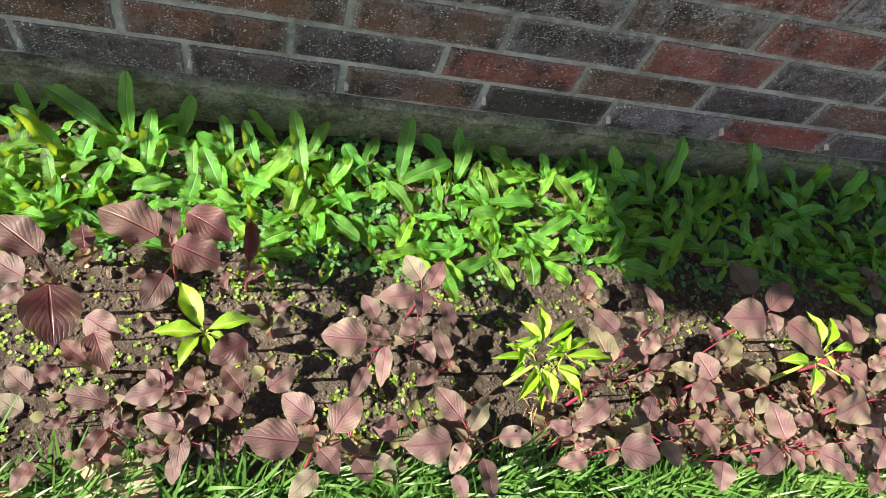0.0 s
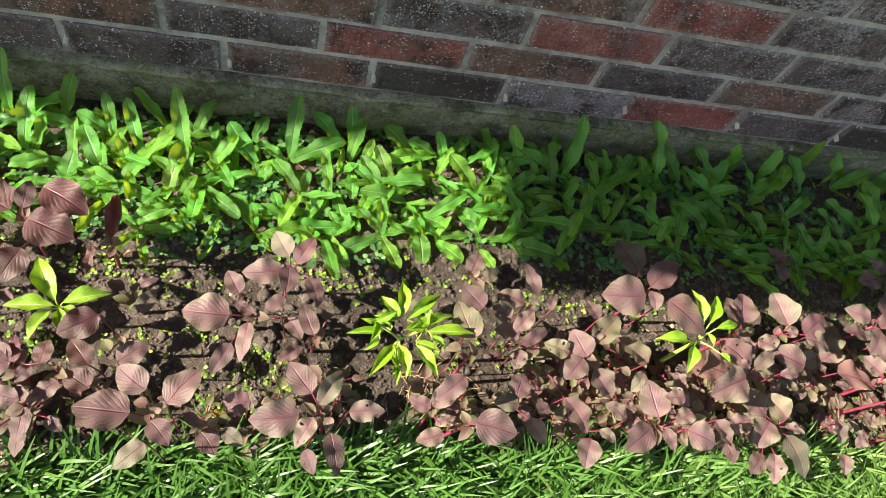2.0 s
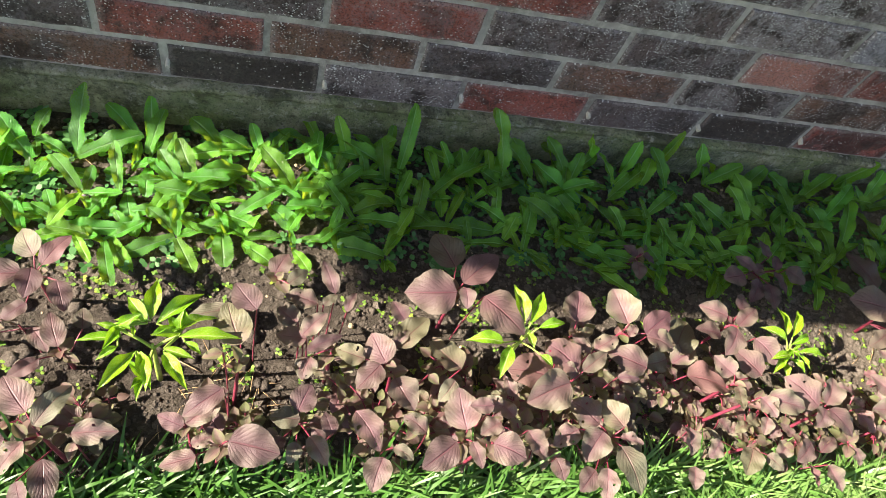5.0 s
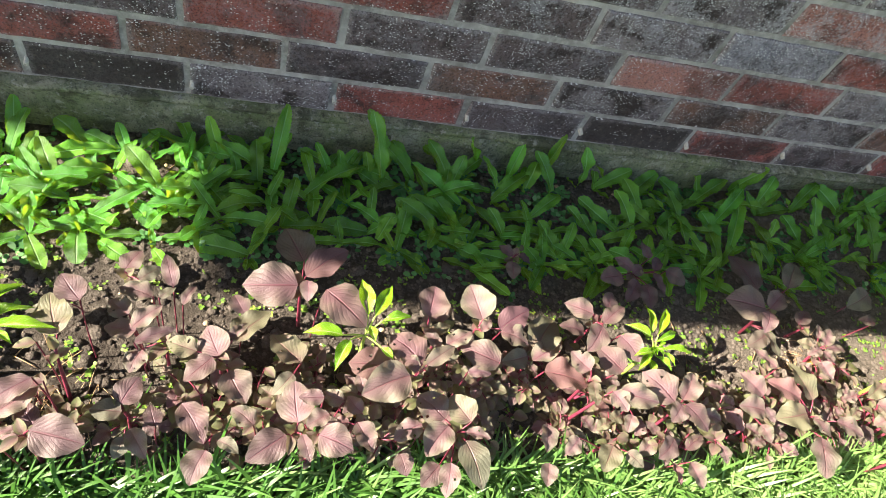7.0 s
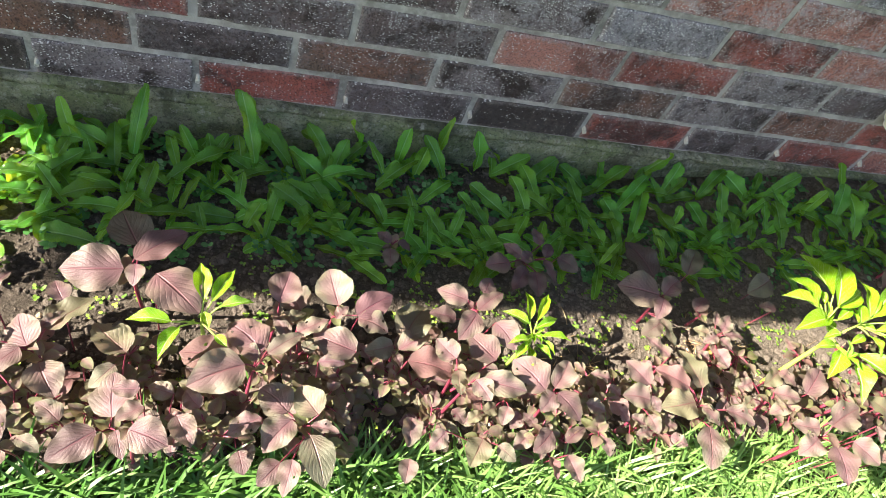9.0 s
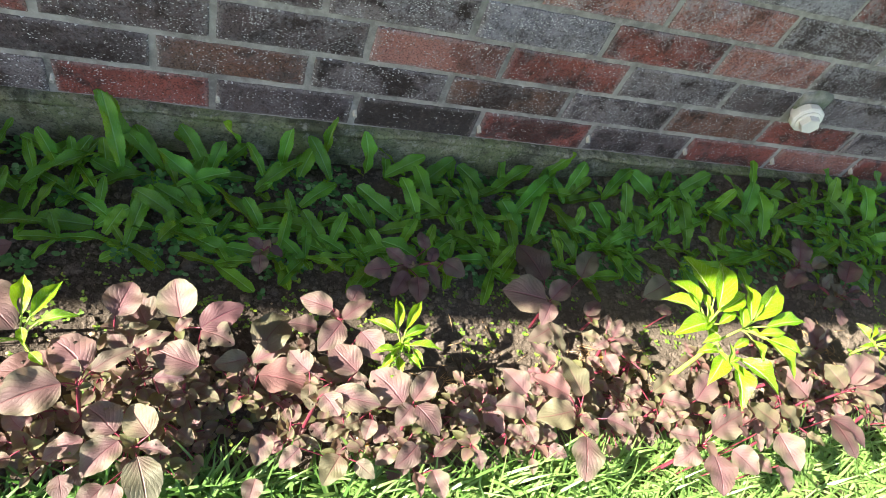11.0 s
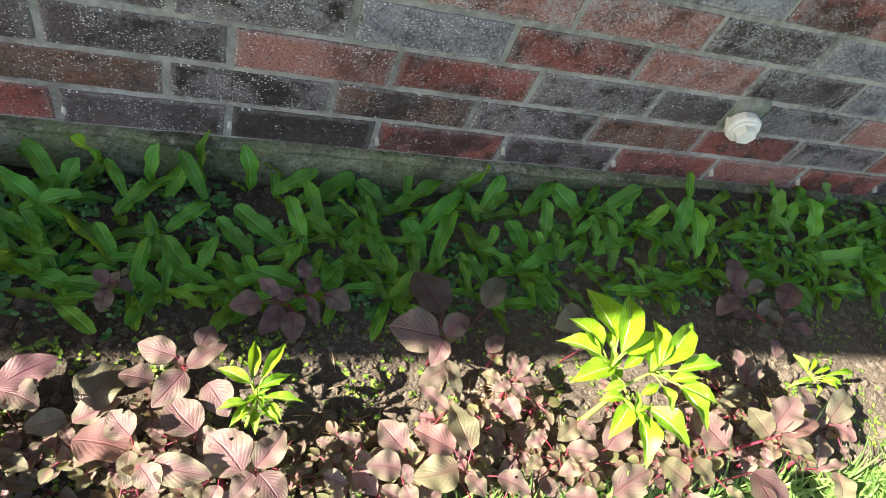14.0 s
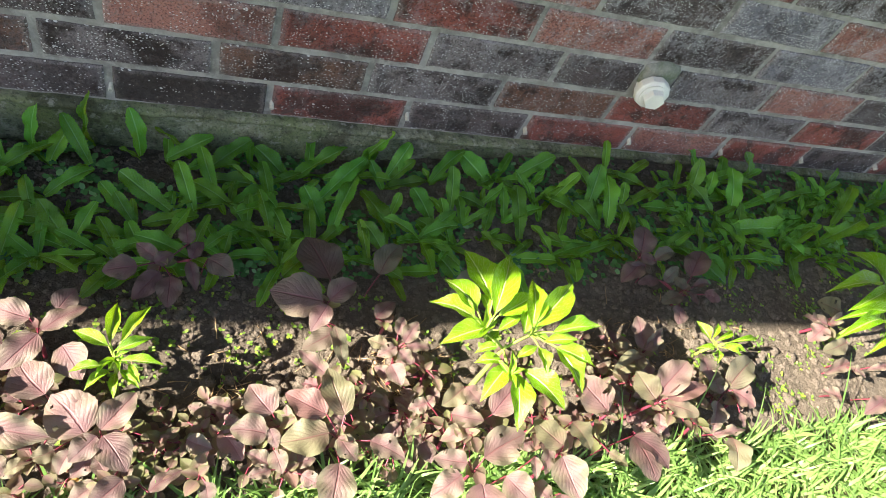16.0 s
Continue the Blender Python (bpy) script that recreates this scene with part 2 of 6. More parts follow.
def veined(name, centre, edge, vein, veins=7.0, lean=0.35, share=0.22, rough=0.42, bump=0.5, width=0.12, spec=0.4, spread=0.5, green=None, glow=None, drawn=0.55, puff=0.0, ribs=0.5, grain=26.0, keel=0.08, flush=None, uneven=0.32):
    """A leaf blade with a midrib and side veins, drawn along its length and width."""
    n = Nodes(name)
    u, v = n.uv()
    off = n.math("MULTIPLY", n.math("ABSOLUTE", n.math("SUBTRACT", v, 0.5)), 2.0)
    r = n.random()
    seed = n.math("MULTIPLY", r, 23.0)
    where = n.add("TexCoord").outputs["Object"]
    wob = n.noise(3.0, 3, where, 0.5, seed)
    fine = n.noise(grain, 4, where, 0.6, seed)
    ph = n.math("MULTIPLY", n.math("SUBTRACT", u, n.math("MULTIPLY", n.math("POWER", off, 0.9), lean)), veins)
    ph = n.math("ADD", ph, n.math("MULTIPLY", wob, 0.5))
    d = n.math("ABSOLUTE", n.math("SUBTRACT", n.math("FRACT", ph), 0.5))
    side = n.math("MULTIPLY", n.step(d, 0.0, width, 1.0, 0.0), n.step(off, 0.75, 1.0, 1.0, 0.15))
    rib = n.step(off, keel * 0.2, keel, 1.0, 0.0)
    lines = n.math("MAXIMUM", n.math("MULTIPLY", side, ribs), rib)
    heart = n.step(n.math("ADD", n.math("MULTIPLY", off, 0.9), n.math("MULTIPLY", n.math("SUBTRACT", wob, 0.5), 0.9)), spread * 0.4, spread * 0.4 + 0.75)
    heart = n.math("MULTIPLY", heart, n.step(r, 0.0, 0.8, 0.6, 1.0))
    col = n.mix(heart, centre, edge)
    if green:
        col = n.mix(n.step(n.math("FRACT", n.math("MULTIPLY", r, 7.31)), 0.62, 0.85), col, green)
    if flush:
        # some leaves wholly tinged, the others round the foot and here and there along the rib
        whole = n.step(n.math("FRACT", n.math("MULTIPLY", r, 3.77)), 0.76, 0.95, 0.0, 0.75)
        foot = n.math("MULTIPLY", n.step(n.math("ADD", u, n.math("ADD", n.math("MULTIPLY", off, 0.45), n.math("SUBTRACT", wob, 0.5))), 0.0, 0.75, 1.0, 0.0), 0.45)
        col = n.mix(n.math("MAXIMUM", whole, foot), col, flush)
    col = n.mix(n.math("MULTIPLY", n.step(fine, 0.35, 0.75), 0.28), col, tuple(x * 0.55 for x in centre))
    col = n.mix(n.math("MULTIPLY", lines, drawn), col, vein)
    hsv = n.add("HueSaturation")
    n.put(hsv.inputs["Value"], n.math("ADD", 0.96 - uneven * 0.5, n.math("MULTIPLY", n.math("FRACT", n.math("MULTIPLY", r, 13.7)), uneven)))
    n.put(hsv.inputs["Hue"], n.math("ADD", 0.49, n.math("MULTIPLY", n.math("FRACT", n.math("MULTIPLY", r, 5.3)), 0.02)))
    n.put(hsv.inputs["Color"], col)
    col = hsv.outputs[0]
    n.set(col, n.step(fine, 0.3, 0.7, rough - 0.06, rough + 0.1), spec)
    pleat = n.math("MULTIPLY", n.math("MULTIPLY", n.step(d, 0.0, 0.5), n.step(off, 0.0, 0.35)), puff)
    n.bump(n.math("ADD", n.math("ADD", n.math("MULTIPLY", lines, -0.7), pleat), n.math("MULTIPLY", fine, 0.4)), bump, 0.004)
    n.leafy(n.mix(0.7, col, glow) if glow else col, share)
    return n.mat


AMARANTH = veined("amaranth_leaf", (0.236, 0.158, 0.156), (0.226, 0.218, 0.152), (0.21, 0.040, 0.070), 7, 0.55, 0.36, 0.44, 0.5, 0.06, 0.42, 0.35, (0.205, 0.205, 0.122), (0.38, 0.25, 0.18), 0.44, 0.10, 0.55, 34.0, 0.07, (0.235, 0.100, 0.118), 0.44)
# maroon western leaves; the darker tone also paints shade on the rear plants
AMARANTH_DARK = veined("maroon_shaded_amaranth_leaf", (0.164, 0.102, 0.104), (0.164, 0.138, 0.104), (0.150, 0.024, 0.046), 7, 0.55, 0.24, 0.44, 0.5, 0.06, 0.42, 0.4, (0.160, 0.165, 0.110), (0.28, 0.11, 0.10), 0.46, 0.09, 0.5, 34.0, 0.07, (0.158, 0.070, 0.084), 0.5)
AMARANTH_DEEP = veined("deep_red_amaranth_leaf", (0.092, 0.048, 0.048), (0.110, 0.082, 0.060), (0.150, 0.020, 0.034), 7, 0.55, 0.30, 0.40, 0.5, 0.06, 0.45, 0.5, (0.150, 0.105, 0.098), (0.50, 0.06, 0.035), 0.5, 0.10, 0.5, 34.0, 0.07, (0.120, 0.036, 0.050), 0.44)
AMARANTH_SMALL = veined("small_amaranth_leaf", (0.200, 0.142, 0.118), (0.190, 0.200, 0.100), (0.18, 0.075, 0.068), 5, 0.35, 0.38, 0.5, 0.4, 0.09, 0.32, 0.3, (0.16, 0.185, 0.075), (0.36, 0.28, 0.14), 0.3, flush=(0.215, 0.098, 0.110), uneven=0.5)
CULANTRO = veined("culantro_leaf", (0.062, 0.280, 0.033), (0.082, 0.328, 0.033), (0.36, 0.62, 0.24), 13, 0.25, 0.33, 0.22, 0.9, 0.10, 0.45, 0.4, (0.115, 0.34, 0.030), (0.72, 0.96, 0.05), 0.5, 0.06, 0.14, 40.0, 0.13, uneven=0.7)
CULANTRO.node_tree.nodes["Principled BSDF"].inputs["Coat Weight"].default_value = 0.45
CULANTRO.node_tree.nodes["Principled BSDF"].inputs["Coat Roughness"].default_value = 0.08
# the pale vein colour also paints in the white sheen along the midrib
YELLOW = veined("yellow_green_leaf", (0.205, 0.43, 0.018), (0.170, 0.385, 0.016), (0.62, 0.74, 0.34), 9, 0.3, 0.30, 0.24, 0.6, 0.06, 0.6, 0.4, None, (0.36, 0.60, 0.02), 0.8)


def blades(name, one, two, three, share=0.3, rough=0.45, lush=None):
    n = Nodes(name)
    r = n.island()
    col = n.mix(r, one, two)
    col = n.mix(n.step(n.math("FRACT", n.math("MULTIPLY", r, 9.7)), 0.8, 0.95), col, three)
    if lush:
        # deep green in the west, dry and pale in the east
        sep = n.add("SeparateXYZ")
        n.put(sep.inputs[0], n.add("TexCoord").outputs["Object"])
        deep = n.step(n.math("ADD", sep.outputs[0], n.math("MULTIPLY", r, 0.6)), 0.7, 2.0, 1.0, 0.0)
        col = n.mix(n.math("MULTIPLY", deep, 0.9), col, lush)
    n.set(col, rough, 0.4)
    n.leafy(col, share)
    return n.mat


GRASS = blades("grass_blades", (0.150, 0.29, 0.072), (0.210, 0.36, 0.105), (0.32, 0.43, 0.17), 0.34, 0.40, (0.052, 0.165, 0.024))
WEED = blades("weed_leaves", (0.13, 0.27, 0.05), (0.22, 0.36, 0.06), (0.34, 0.44, 0.07))
CLOVER = blades("creeper_leaves", (0.055, 0.18, 0.050), (0.095, 0.25, 0.080), (0.20, 0.38, 0.17))
FAR_LAWN = soil_material("far_lawn", (0.100, 0.165, 0.048), (0.105, 0.155, 0.052), (0.16, 0.22, 0.08))

LAWN_FLOOR = soil_material("lawn_floor", (0.070, 0.095, 0.034), (0.075, 0.080, 0.038), (0.12, 0.16, 0.055))

# ---------------------------------------------------------------- builders


def mesh_of(name, verts, faces, mat, smooth=False, uvs=None):
    me = bpy.data.meshes.new(name)
    me.from_pydata([tuple(v) for v in verts], [], faces)
    me.materials.append(mat)
    if smooth:
        me.polygons.foreach_set("use_smooth", [True] * len(me.polygons))
    if uvs is not None:
        lay = me.uv_layers.new(name="UVMap")
        idx = np.empty(len(me.loops), dtype=np.int32)
        me.loops.foreach_get("vertex_index", idx)
        lay.data.foreach_set("uv", np.asarray(uvs, dtype=np.float32)[idx].ravel())
    me.update()
    return me


def part(name, me, parent, m=None, label=""):
    ob = new(name, me)
    ob.parent = parent
    if m is not None:
        ob.matrix_basis = m
    return tagged(ob, label)


def tube_data(points, radii, sides=6):
    """Vertices and faces of a tapered tube along points."""
    verts, faces = [], []
    pts = [Vector(p) for p in points]
    for i, p in enumerate(pts):
        d = (pts[min(i + 1, len(pts) - 1)] - pts[max(i - 1, 0)]).normalized()
        a = d.cross(Vector((0.31, 0.83, 0.46))).normalized()
        b = d.cross(a)
        for k in range(sides):
            t = 2 * math.pi * k / sides
            verts.append(p + radii[i] * (math.cos(t) * a + math.sin(t) * b))
    for i in range(len(pts) - 1):
        for k in range(sides):
            j = (k + 1) % sides
            faces.append((i * sides + k, i * sides + j, (i + 1) * sides + j, (i + 1) * sides + k))
    faces.append(tuple(range(sides - 1, -1, -1)))
    faces.append(tuple(range((len(pts) - 1) * sides, len(pts) * sides)))
    return verts, faces


def joined(pieces):
    verts, faces = [], []
    for v, f in pieces:
        k = len(verts)
        verts += list(v)
        faces += [tuple(i + k for i in q) for q in f]
    return verts, faces


def arc(a, b, sag, steps=4):
    """A curve from a to b, bowed upwards by sag."""
    a, b = Vector(a), Vector(b)
    return [a.lerp(b, i / steps) + Vector((0, 0, sag * 4 * (i / steps) * (1 - i / steps))) for i in range(steps + 1)]


def blade_mesh(name, mat, outline, stations=12, columns=6, teeth=0.0, arch=0.0, cup=0.1, wave=0.0, pucker=0.0, holes=(), seed=0):
    """A leaf of length 1 along x and width 1 across, slightly folded along its midrib."""
    rnd = random.Random(seed)
    verts, uvs, faces = [], [], []
    curl, skew = rnd.uniform(-0.6, 0.6), rnd.uniform(-0.05, 0.05)
    for i in range(stations + 1):
        u = i / stations
        half = outline(u)
        for k in range(columns + 1):
            s = 2 * k / columns - 1
            h = half
            if abs(s) > 0.99 and teeth:
                h *= 1 + teeth * (0.5 if i % 2 else -0.5) * 2
            y = s * h + skew * math.sin(math.pi * u)
            z = arch * math.sin(math.pi * min(u, 1) * 0.9) - arch * 0.55 * u * u
            z += cup * (abs(s) * half) ** 1.25 * 1.6
            z += wave * abs(s) * half * math.sin(u * 13 + (2.2 if s > 0 else 0) + seed)
            z += curl * 0.17 * s * u * half * 2
            z += pucker * math.sin((u - 0.35 * abs(s)) * 7 * 2 * math.pi) * (1 - abs(s)) * half
            x = u + (0.02 * rnd.uniform(-1, 1) if 0 < i < stations and abs(s) > 0.99 else 0.012 * rnd.uniform(-1, 1) if 0 < i < stations and holes else 0)
            y += 0.02 * rnd.uniform(-1, 1) * half if holes and 0 < i < stations else 0
            verts.append((x, y, z))
            uvs.append((u, 0.5 + 0.5 * s))
    w = columns + 1
    for i in range(stations):
        for k in range(columns):
            if (i, k) not in holes:
                faces.append((i * w + k, (i + 1) * w + k, (i + 1) * w + k + 1, i * w + k + 1))
    return mesh_of(name, verts, faces, mat, True, uvs)


def ovate(u):
    """Outline of an amaranth leaf: broad below the middle, short point."""
    return 0.5 * (math.sin(math.pi * u ** 0.74) ** 0.74 if 0 < u < 1 else 0.0) + (0.004 if u < 1 else 0.0)


def spoon(u):
    """Outline of a culantro leaf: a long strap that widens slowly from a narrow foot to a blunt tip."""
    return 0.5 * (0.40 + 0.60 * math.sin(0.5 * math.pi * min(1, u / 0.58))) * (1.0 if u < 0.60 else math.sqrt(max(0.015, 1 - ((u - 0.60) / 0.40) ** 2.4)))


def lance(u):
    """Outline of a lance-shaped leaflet with a drawn-out tip."""
    return 0.5 * (math.sin(math.pi * u ** 0.8) ** 1.25 if 0 < u < 1 else 0.0) + (0.01 if u < 1 else 0.0)


BITES = {4: ((9, 2), (12, 7), (6, 8)), 5: ((5, 1), (5, 2), (11, 8), (13, 4)), 6: ((10, 1), (10, 0), (11, 0), (7, 7))}
AMARANTH_LEAVES = [blade_mesh("amaranth_blade", AMARANTH, ovate, 16, 10, 0.006, 0.03 + 0.03 * (i % 3), 0.06 + 0.05 * (i % 4), 0.13, 0.025, BITES.get(i, ()), i) for i in range(8)]
MAROON_SHADE_LEAVES = [blade_mesh("maroon_shade_blade", AMARANTH_DARK, ovate, 14, 8, 0, 0.05 + 0.03 * (i % 3), 0.04 + 0.04 * (i % 3), 0.09, 0.02, (), i) for i in range(4)]
DEEP_LEAVES = [blade_mesh("deep_red_blade", AMARANTH_DEEP, ovate, 14, 8, 0, 0.06 + 0.04 * (i % 3), 0.06 + 0.05 * (i % 3), 0.12, 0.02, (), 10 + i) for i in range(4)]
SMALL_LEAVES = [blade_mesh("small_amaranth_blade", AMARANTH_SMALL, ovate, 7, 4, 0, 0.08, 0.2, 0.05, 0, (), 20 + i) for i in range(4)]
CULANTRO_LEAVES = [blade_mesh("culantro_blade", CULANTRO, spoon, 44, 8, 0.07, 0.01 + 0.03 * (i % 4), 0.07, 0.09, 0.012, (), 40 + i) for i in range(8)]
YELLOW_LEAVES = [blade_mesh("yellow_blade", YELLOW, lance, 20, 6, 0, 0.05 + 0.03 * i, 0.22, 0.06, 0.012, (), 60 + i) for i in range(4)]

# ---------------------------------------------------------------- the ground


def rise(x):
    s = min(max((x - 1.4) / 0.65, 0), 1)
    return 0.068 * s * s * (3 - 2 * s)


def lawn_edge(x):
    s = min(max((x + 0.5) / 0.25, 0), 1)
    return -0.590 + 0.022 * s * s * (3 - 2 * s) + 0.007 * math.sin(x * 9) + 0.006 * math.sin(x * 23 + 1)


def ground_z(x, y):
    if not (-0.95 < x < 3.2 and -1.0 < y < 0.02):
        return rise(x) * max(0, 1 - max(0, -1 - y) / 3)
    p = Vector((x, y, 0))
    lump = 0.006 * noise.noise(p * 9) + 0.003 * noise.noise(p * 28) + 0.0018 * noise.noise(p * 62) + 0.0016 * noise.noise(p * 125)
    fade = min(1, max(0, (x + 0.95) / 0.2), max(0, (3.2 - x) / 0.2)) if x < -0.75 or x > 3.0 else 1
    dip = 0.022 * math.exp(-(y / 0.045) ** 2) * (1 if x < 1 else max(0.2, 1.8 - 0.8 * x))
    return rise(x) - dip + lump * fade * (1 if y > -0.62 else 0.5) - 0.006 * (1 if y < lawn_edge(x) else 0)


def spread(fine_lo, fine_hi, step):
    fine = list(np.arange(fine_lo, fine_hi + step / 2, step))
    out = [fine_hi + 0.3 * 2.2 ** i for i in range(1, 12)]
    return [fine_lo - (o - fine_hi) for o in reversed(out)] + fine + out


def build_ground():
    xs, ys = spread(-0.75, 2.95, 0.0055), spread(-0.75, 0.01, 0.0055)
    zs = [[ground_z(x, y) for x in xs] for y in ys]
    verts = [(x, y, zs[j][i]) for j, y in enumerate(ys) for i, x in enumerate(xs)]
    w = len(xs)
    faces = [(j * w + i, j * w + i + 1, (j + 1) * w + i + 1, (j + 1) * w + i) for j in range(len(ys) - 1) for i in range(w - 1)]
    me = mesh_of("ground", verts, faces, SOIL, True)
    me.materials.append(LAWN_FLOOR)
    me.materials.append(FAR_LAWN)
    lawn = [2 if ys[f // (w - 1)] < -0.8 or not -0.9 < xs[f % (w - 1)] < 3.1 else 1 if ys[f // (w - 1)] < lawn_edge(xs[f % (w - 1)]) else 0 for f in range(len(faces))]
    me.polygons.foreach_set("material_index", lawn)
    return tagged(new("ground", me), "dark crumbly garden soil beside a lawn", "ground", kind="structure")


build_ground()


def crumbs(name, count, box, size, mat, seed, label, kind_of, rounds=1):
    """Many small uneven lumps lying on the bed."""
    rnd = random.Random(seed)
    bm = bmesh.new()
    bmesh.ops.create_icosphere(bm, subdivisions=rounds, radius=1)
    base = [v.co.copy() for v in bm.verts]
    tris = [[v.index for v in f.verts] for f in bm.faces]
    bm.free()
    verts, faces = [], []
    for _ in range(count):
        x, y = rnd.uniform(box[0], box[1]), rnd.uniform(box[2], box[3])
        r = size * rnd.uniform(0.25, 1.0) ** 3 + 0.0008
        turn = Euler((rnd.uniform(0, 6), rnd.uniform(0, 6), rnd.uniform(0, 6))).to_matrix()
        k = len(verts)
        at = Vector((x, y, ground_z(x, y) + r * 0.15))
        flat = rnd.uniform(0.5, 0.8)
        for b in base:
            v = turn @ (b * (rnd.uniform(0.7, 1.15) if rounds == 1 else 1 + 0.5 * noise.noise(b * 1.7 + at * 90) + 0.22 * noise.noise(b * 5 + at * 70)))
            verts.append(at + Vector((v.x * r, v.y * r, v.z * r * flat)))
        faces += [tuple(i + k for i in f) for f in tris]
    return tagged(new(name, mesh_of(name, verts, faces, mat, rounds > 1)), label, kind_of, kind="stuff")


crumbs("soil_crumbs", 5200, (-0.7, 2.7, -0.57, -0.005), 0.0078, CRUMB, 5, "loose crumbs and clods of brown garden soil", "soil")
crumbs("soil_clods", 1900, (-0.7, 2.7, -0.56, -0.02), 0.0105, CRUMB, 15, "larger clods of dry brown garden soil", "soil", 2)
crumbs("soil_grit", 24000, (-0.7, 2.7, -0.57, -0.02), 0.0036, CRUMB, 8, "fine grit and crumbs of dry garden soil", "soil")
crumbs("pebbles", 420, (-0.6, 2.6, -0.56, -0.02), 0.005, STONE, 6, "small pale pebbles scattered over the soil", "pebbles")

# ---------------------------------------------------------------- the house wall
BEDS = [0.0765, 0.1495, 0.219, 0.294, 0.369, 0.4435, 0.518]      # middles of the bed joints
PITCH, JOINT = 0.225, 0.0102
SHIFT = [0.0, 0.142, 0.222, 0.373, 0.45 + 0.005, 0.55]
COLOURS = [                                                     # from the brick at index -3 on
    "DNDDDNKGRDKRDRPRDRNDG",
    "RDNNDRNDNGNGNRGRDGNRD",
    "DRDNNDRDDPRGDGPDRGDNG",
    "RDDRDDNRDGBRPDBGRDGNR",
    "RGDPGBRGDGPPDBPGDRGND",
    "GRDGNBGRPDGBRGNDRGDPG",
]
HOUSE_WEST, HOUSE_EAST, EAVE_HEIGHT = -5.6, 6.5, 2.1


def box_data(x0, x1, y0, y1, z0, z1):
    v = [(x, y, z) for z in (z0, z1) for y in (y0, y1) for x in (x0, x1)]
    return v, [(0, 2, 3, 1), (4, 5, 7, 6), (0, 1, 5, 4), (2, 6, 7, 3), (0, 4, 6, 2), (1, 3, 7, 5)]


wall = tagged(new("wall_north", mesh_of("wall_north", *box_data(HOUSE_WEST, HOUSE_EAST, 0.0035, 0.24, 0.02, EAVE_HEIGHT), MORTAR)),
              "weathered red and dark brick house wall with grey mortar", "wall", kind="structure")


def brick_mesh(length, height, mat, seed):
    """A brick with worn, slightly uneven edges; the face looks along -y."""
    rnd = random.Random(seed)
    along, up = 12, 4
    edge = [(-0.5 + k / along, -0.5) for k in range(along)] + [(0.5, -0.5 + k / up) for k in range(up)]
    edge += [(0.5 - k / along, 0.5) for k in range(along)] + [(-0.5, 0.5 - k / up) for k in range(up)]
    n, verts = len(edge), []
    worn = [(rnd.uniform(-1, 1), rnd.uniform(-1, 1), rnd.random() ** 3) for _ in edge]
    for inset, y in ((0.0, 0.05), (0.0, 0.0022), (0.0024, 0.0)):
        for (u, w), (jx, jz, chip) in zip(edge, worn):
            cut = inset * (1 + 1.3 * chip) + (0.0012 * chip if y < 0.01 else 0)
            x = u * (length - 2 * cut) + 0.0007 * jx
            z = w * (height - 2 * cut) + 0.0006 * jz
            verts.append((x, y + (0.0006 * jx if y < 0.01 else 0), z))
    faces = [(j * n + k, j * n + (k + 1) % n, (j + 1) * n + (k + 1) % n, (j + 1) * n + k) for j in range(2) for k in range(n)]
    return mesh_of("brick", verts, faces + [tuple(range(2 * n, 3 * n))], mat)


PLINTH_TOP = BEDS[0]


def build_plinth():
    """The concrete footing under the bricks, with an uneven mortar lip on top."""
    xs = np.arange(-1.4, 3.6, 0.012)
    rows = []
    for x in xs:
        p = Vector((x * 7, 0.3, 0.7))
        w, w2 = noise.noise(p), noise.noise(p * 4.1)
        lip = PLINTH_TOP + 0.002 + 0.0035 * w + 0.002 * w2
        out = 0.004 + 0.003 * noise.noise((x * 11, 7, 2)) + (0.004 if noise.noise((x * 5, 1, 9)) > 0 else 0)
        face = [(x, -0.006 + 0.0022 * noise.noise((x * 14, z * 30, 1)) + 0.0012 * noise.noise((x * 45, z * 60, 4)), z) for z in (-0.06, 0.0, 0.012, 0.024, 0.036, 0.048, lip - 0.016)]
        rows.append(face + [(x, -0.004 + 0.011 * max(0, 0.35 + noise.noise((x * 6, 3, 5)) + 0.6 * noise.noise((x * 31, 8, 2))), lip - 0.0125 + 0.003 * w2), (x, -0.007 - out, lip - 0.0105 + 0.002 * w2), (x, -0.008 - out, lip - 0.004), (x, -0.006 - out, lip - 0.001),
                            (x, -0.0035, lip), (x, 0.02, lip + 0.001)])
    n = len(rows[0])
    verts = [v for r in rows for v in r]
    faces = [(i * n + k, (i + 1) * n + k, (i + 1) * n + k + 1, i * n + k + 1) for i in range(len(rows) - 1) for k in range(n - 1)]
    tagged(new("plinth", mesh_of("plinth", verts, faces, PLINTH, True)), "grey concrete footing stained green with algae", "footing", kind="structure")
    for x0, x1 in ((HOUSE_WEST, -1.4), (3.588, HOUSE_EAST)):
        tagged(new("plinth", mesh_of("plinth", *box_data(x0, x1, -0.006, 0.02, -0.05, PLINTH_TOP), PLINTH)), "grey concrete footing stained green with algae", "footing", kind="structure")


build_plinth()

# upper wall out of the bricks' reach, the eaves and the roof that shade the bed
tagged(new("wall_upper", mesh_of("wall_upper", *box_data(HOUSE_WEST, HOUSE_EAST, -0.001, 0.0035, BEDS[-1] + 0.005, EAVE_HEIGHT), BRICK["N"])),
       "brown brick upper part of the house wall", "wall", kind="structure")
STEP = 0.50 - 1.65 * EAVE_HEIGHT               # where the wide eave begins
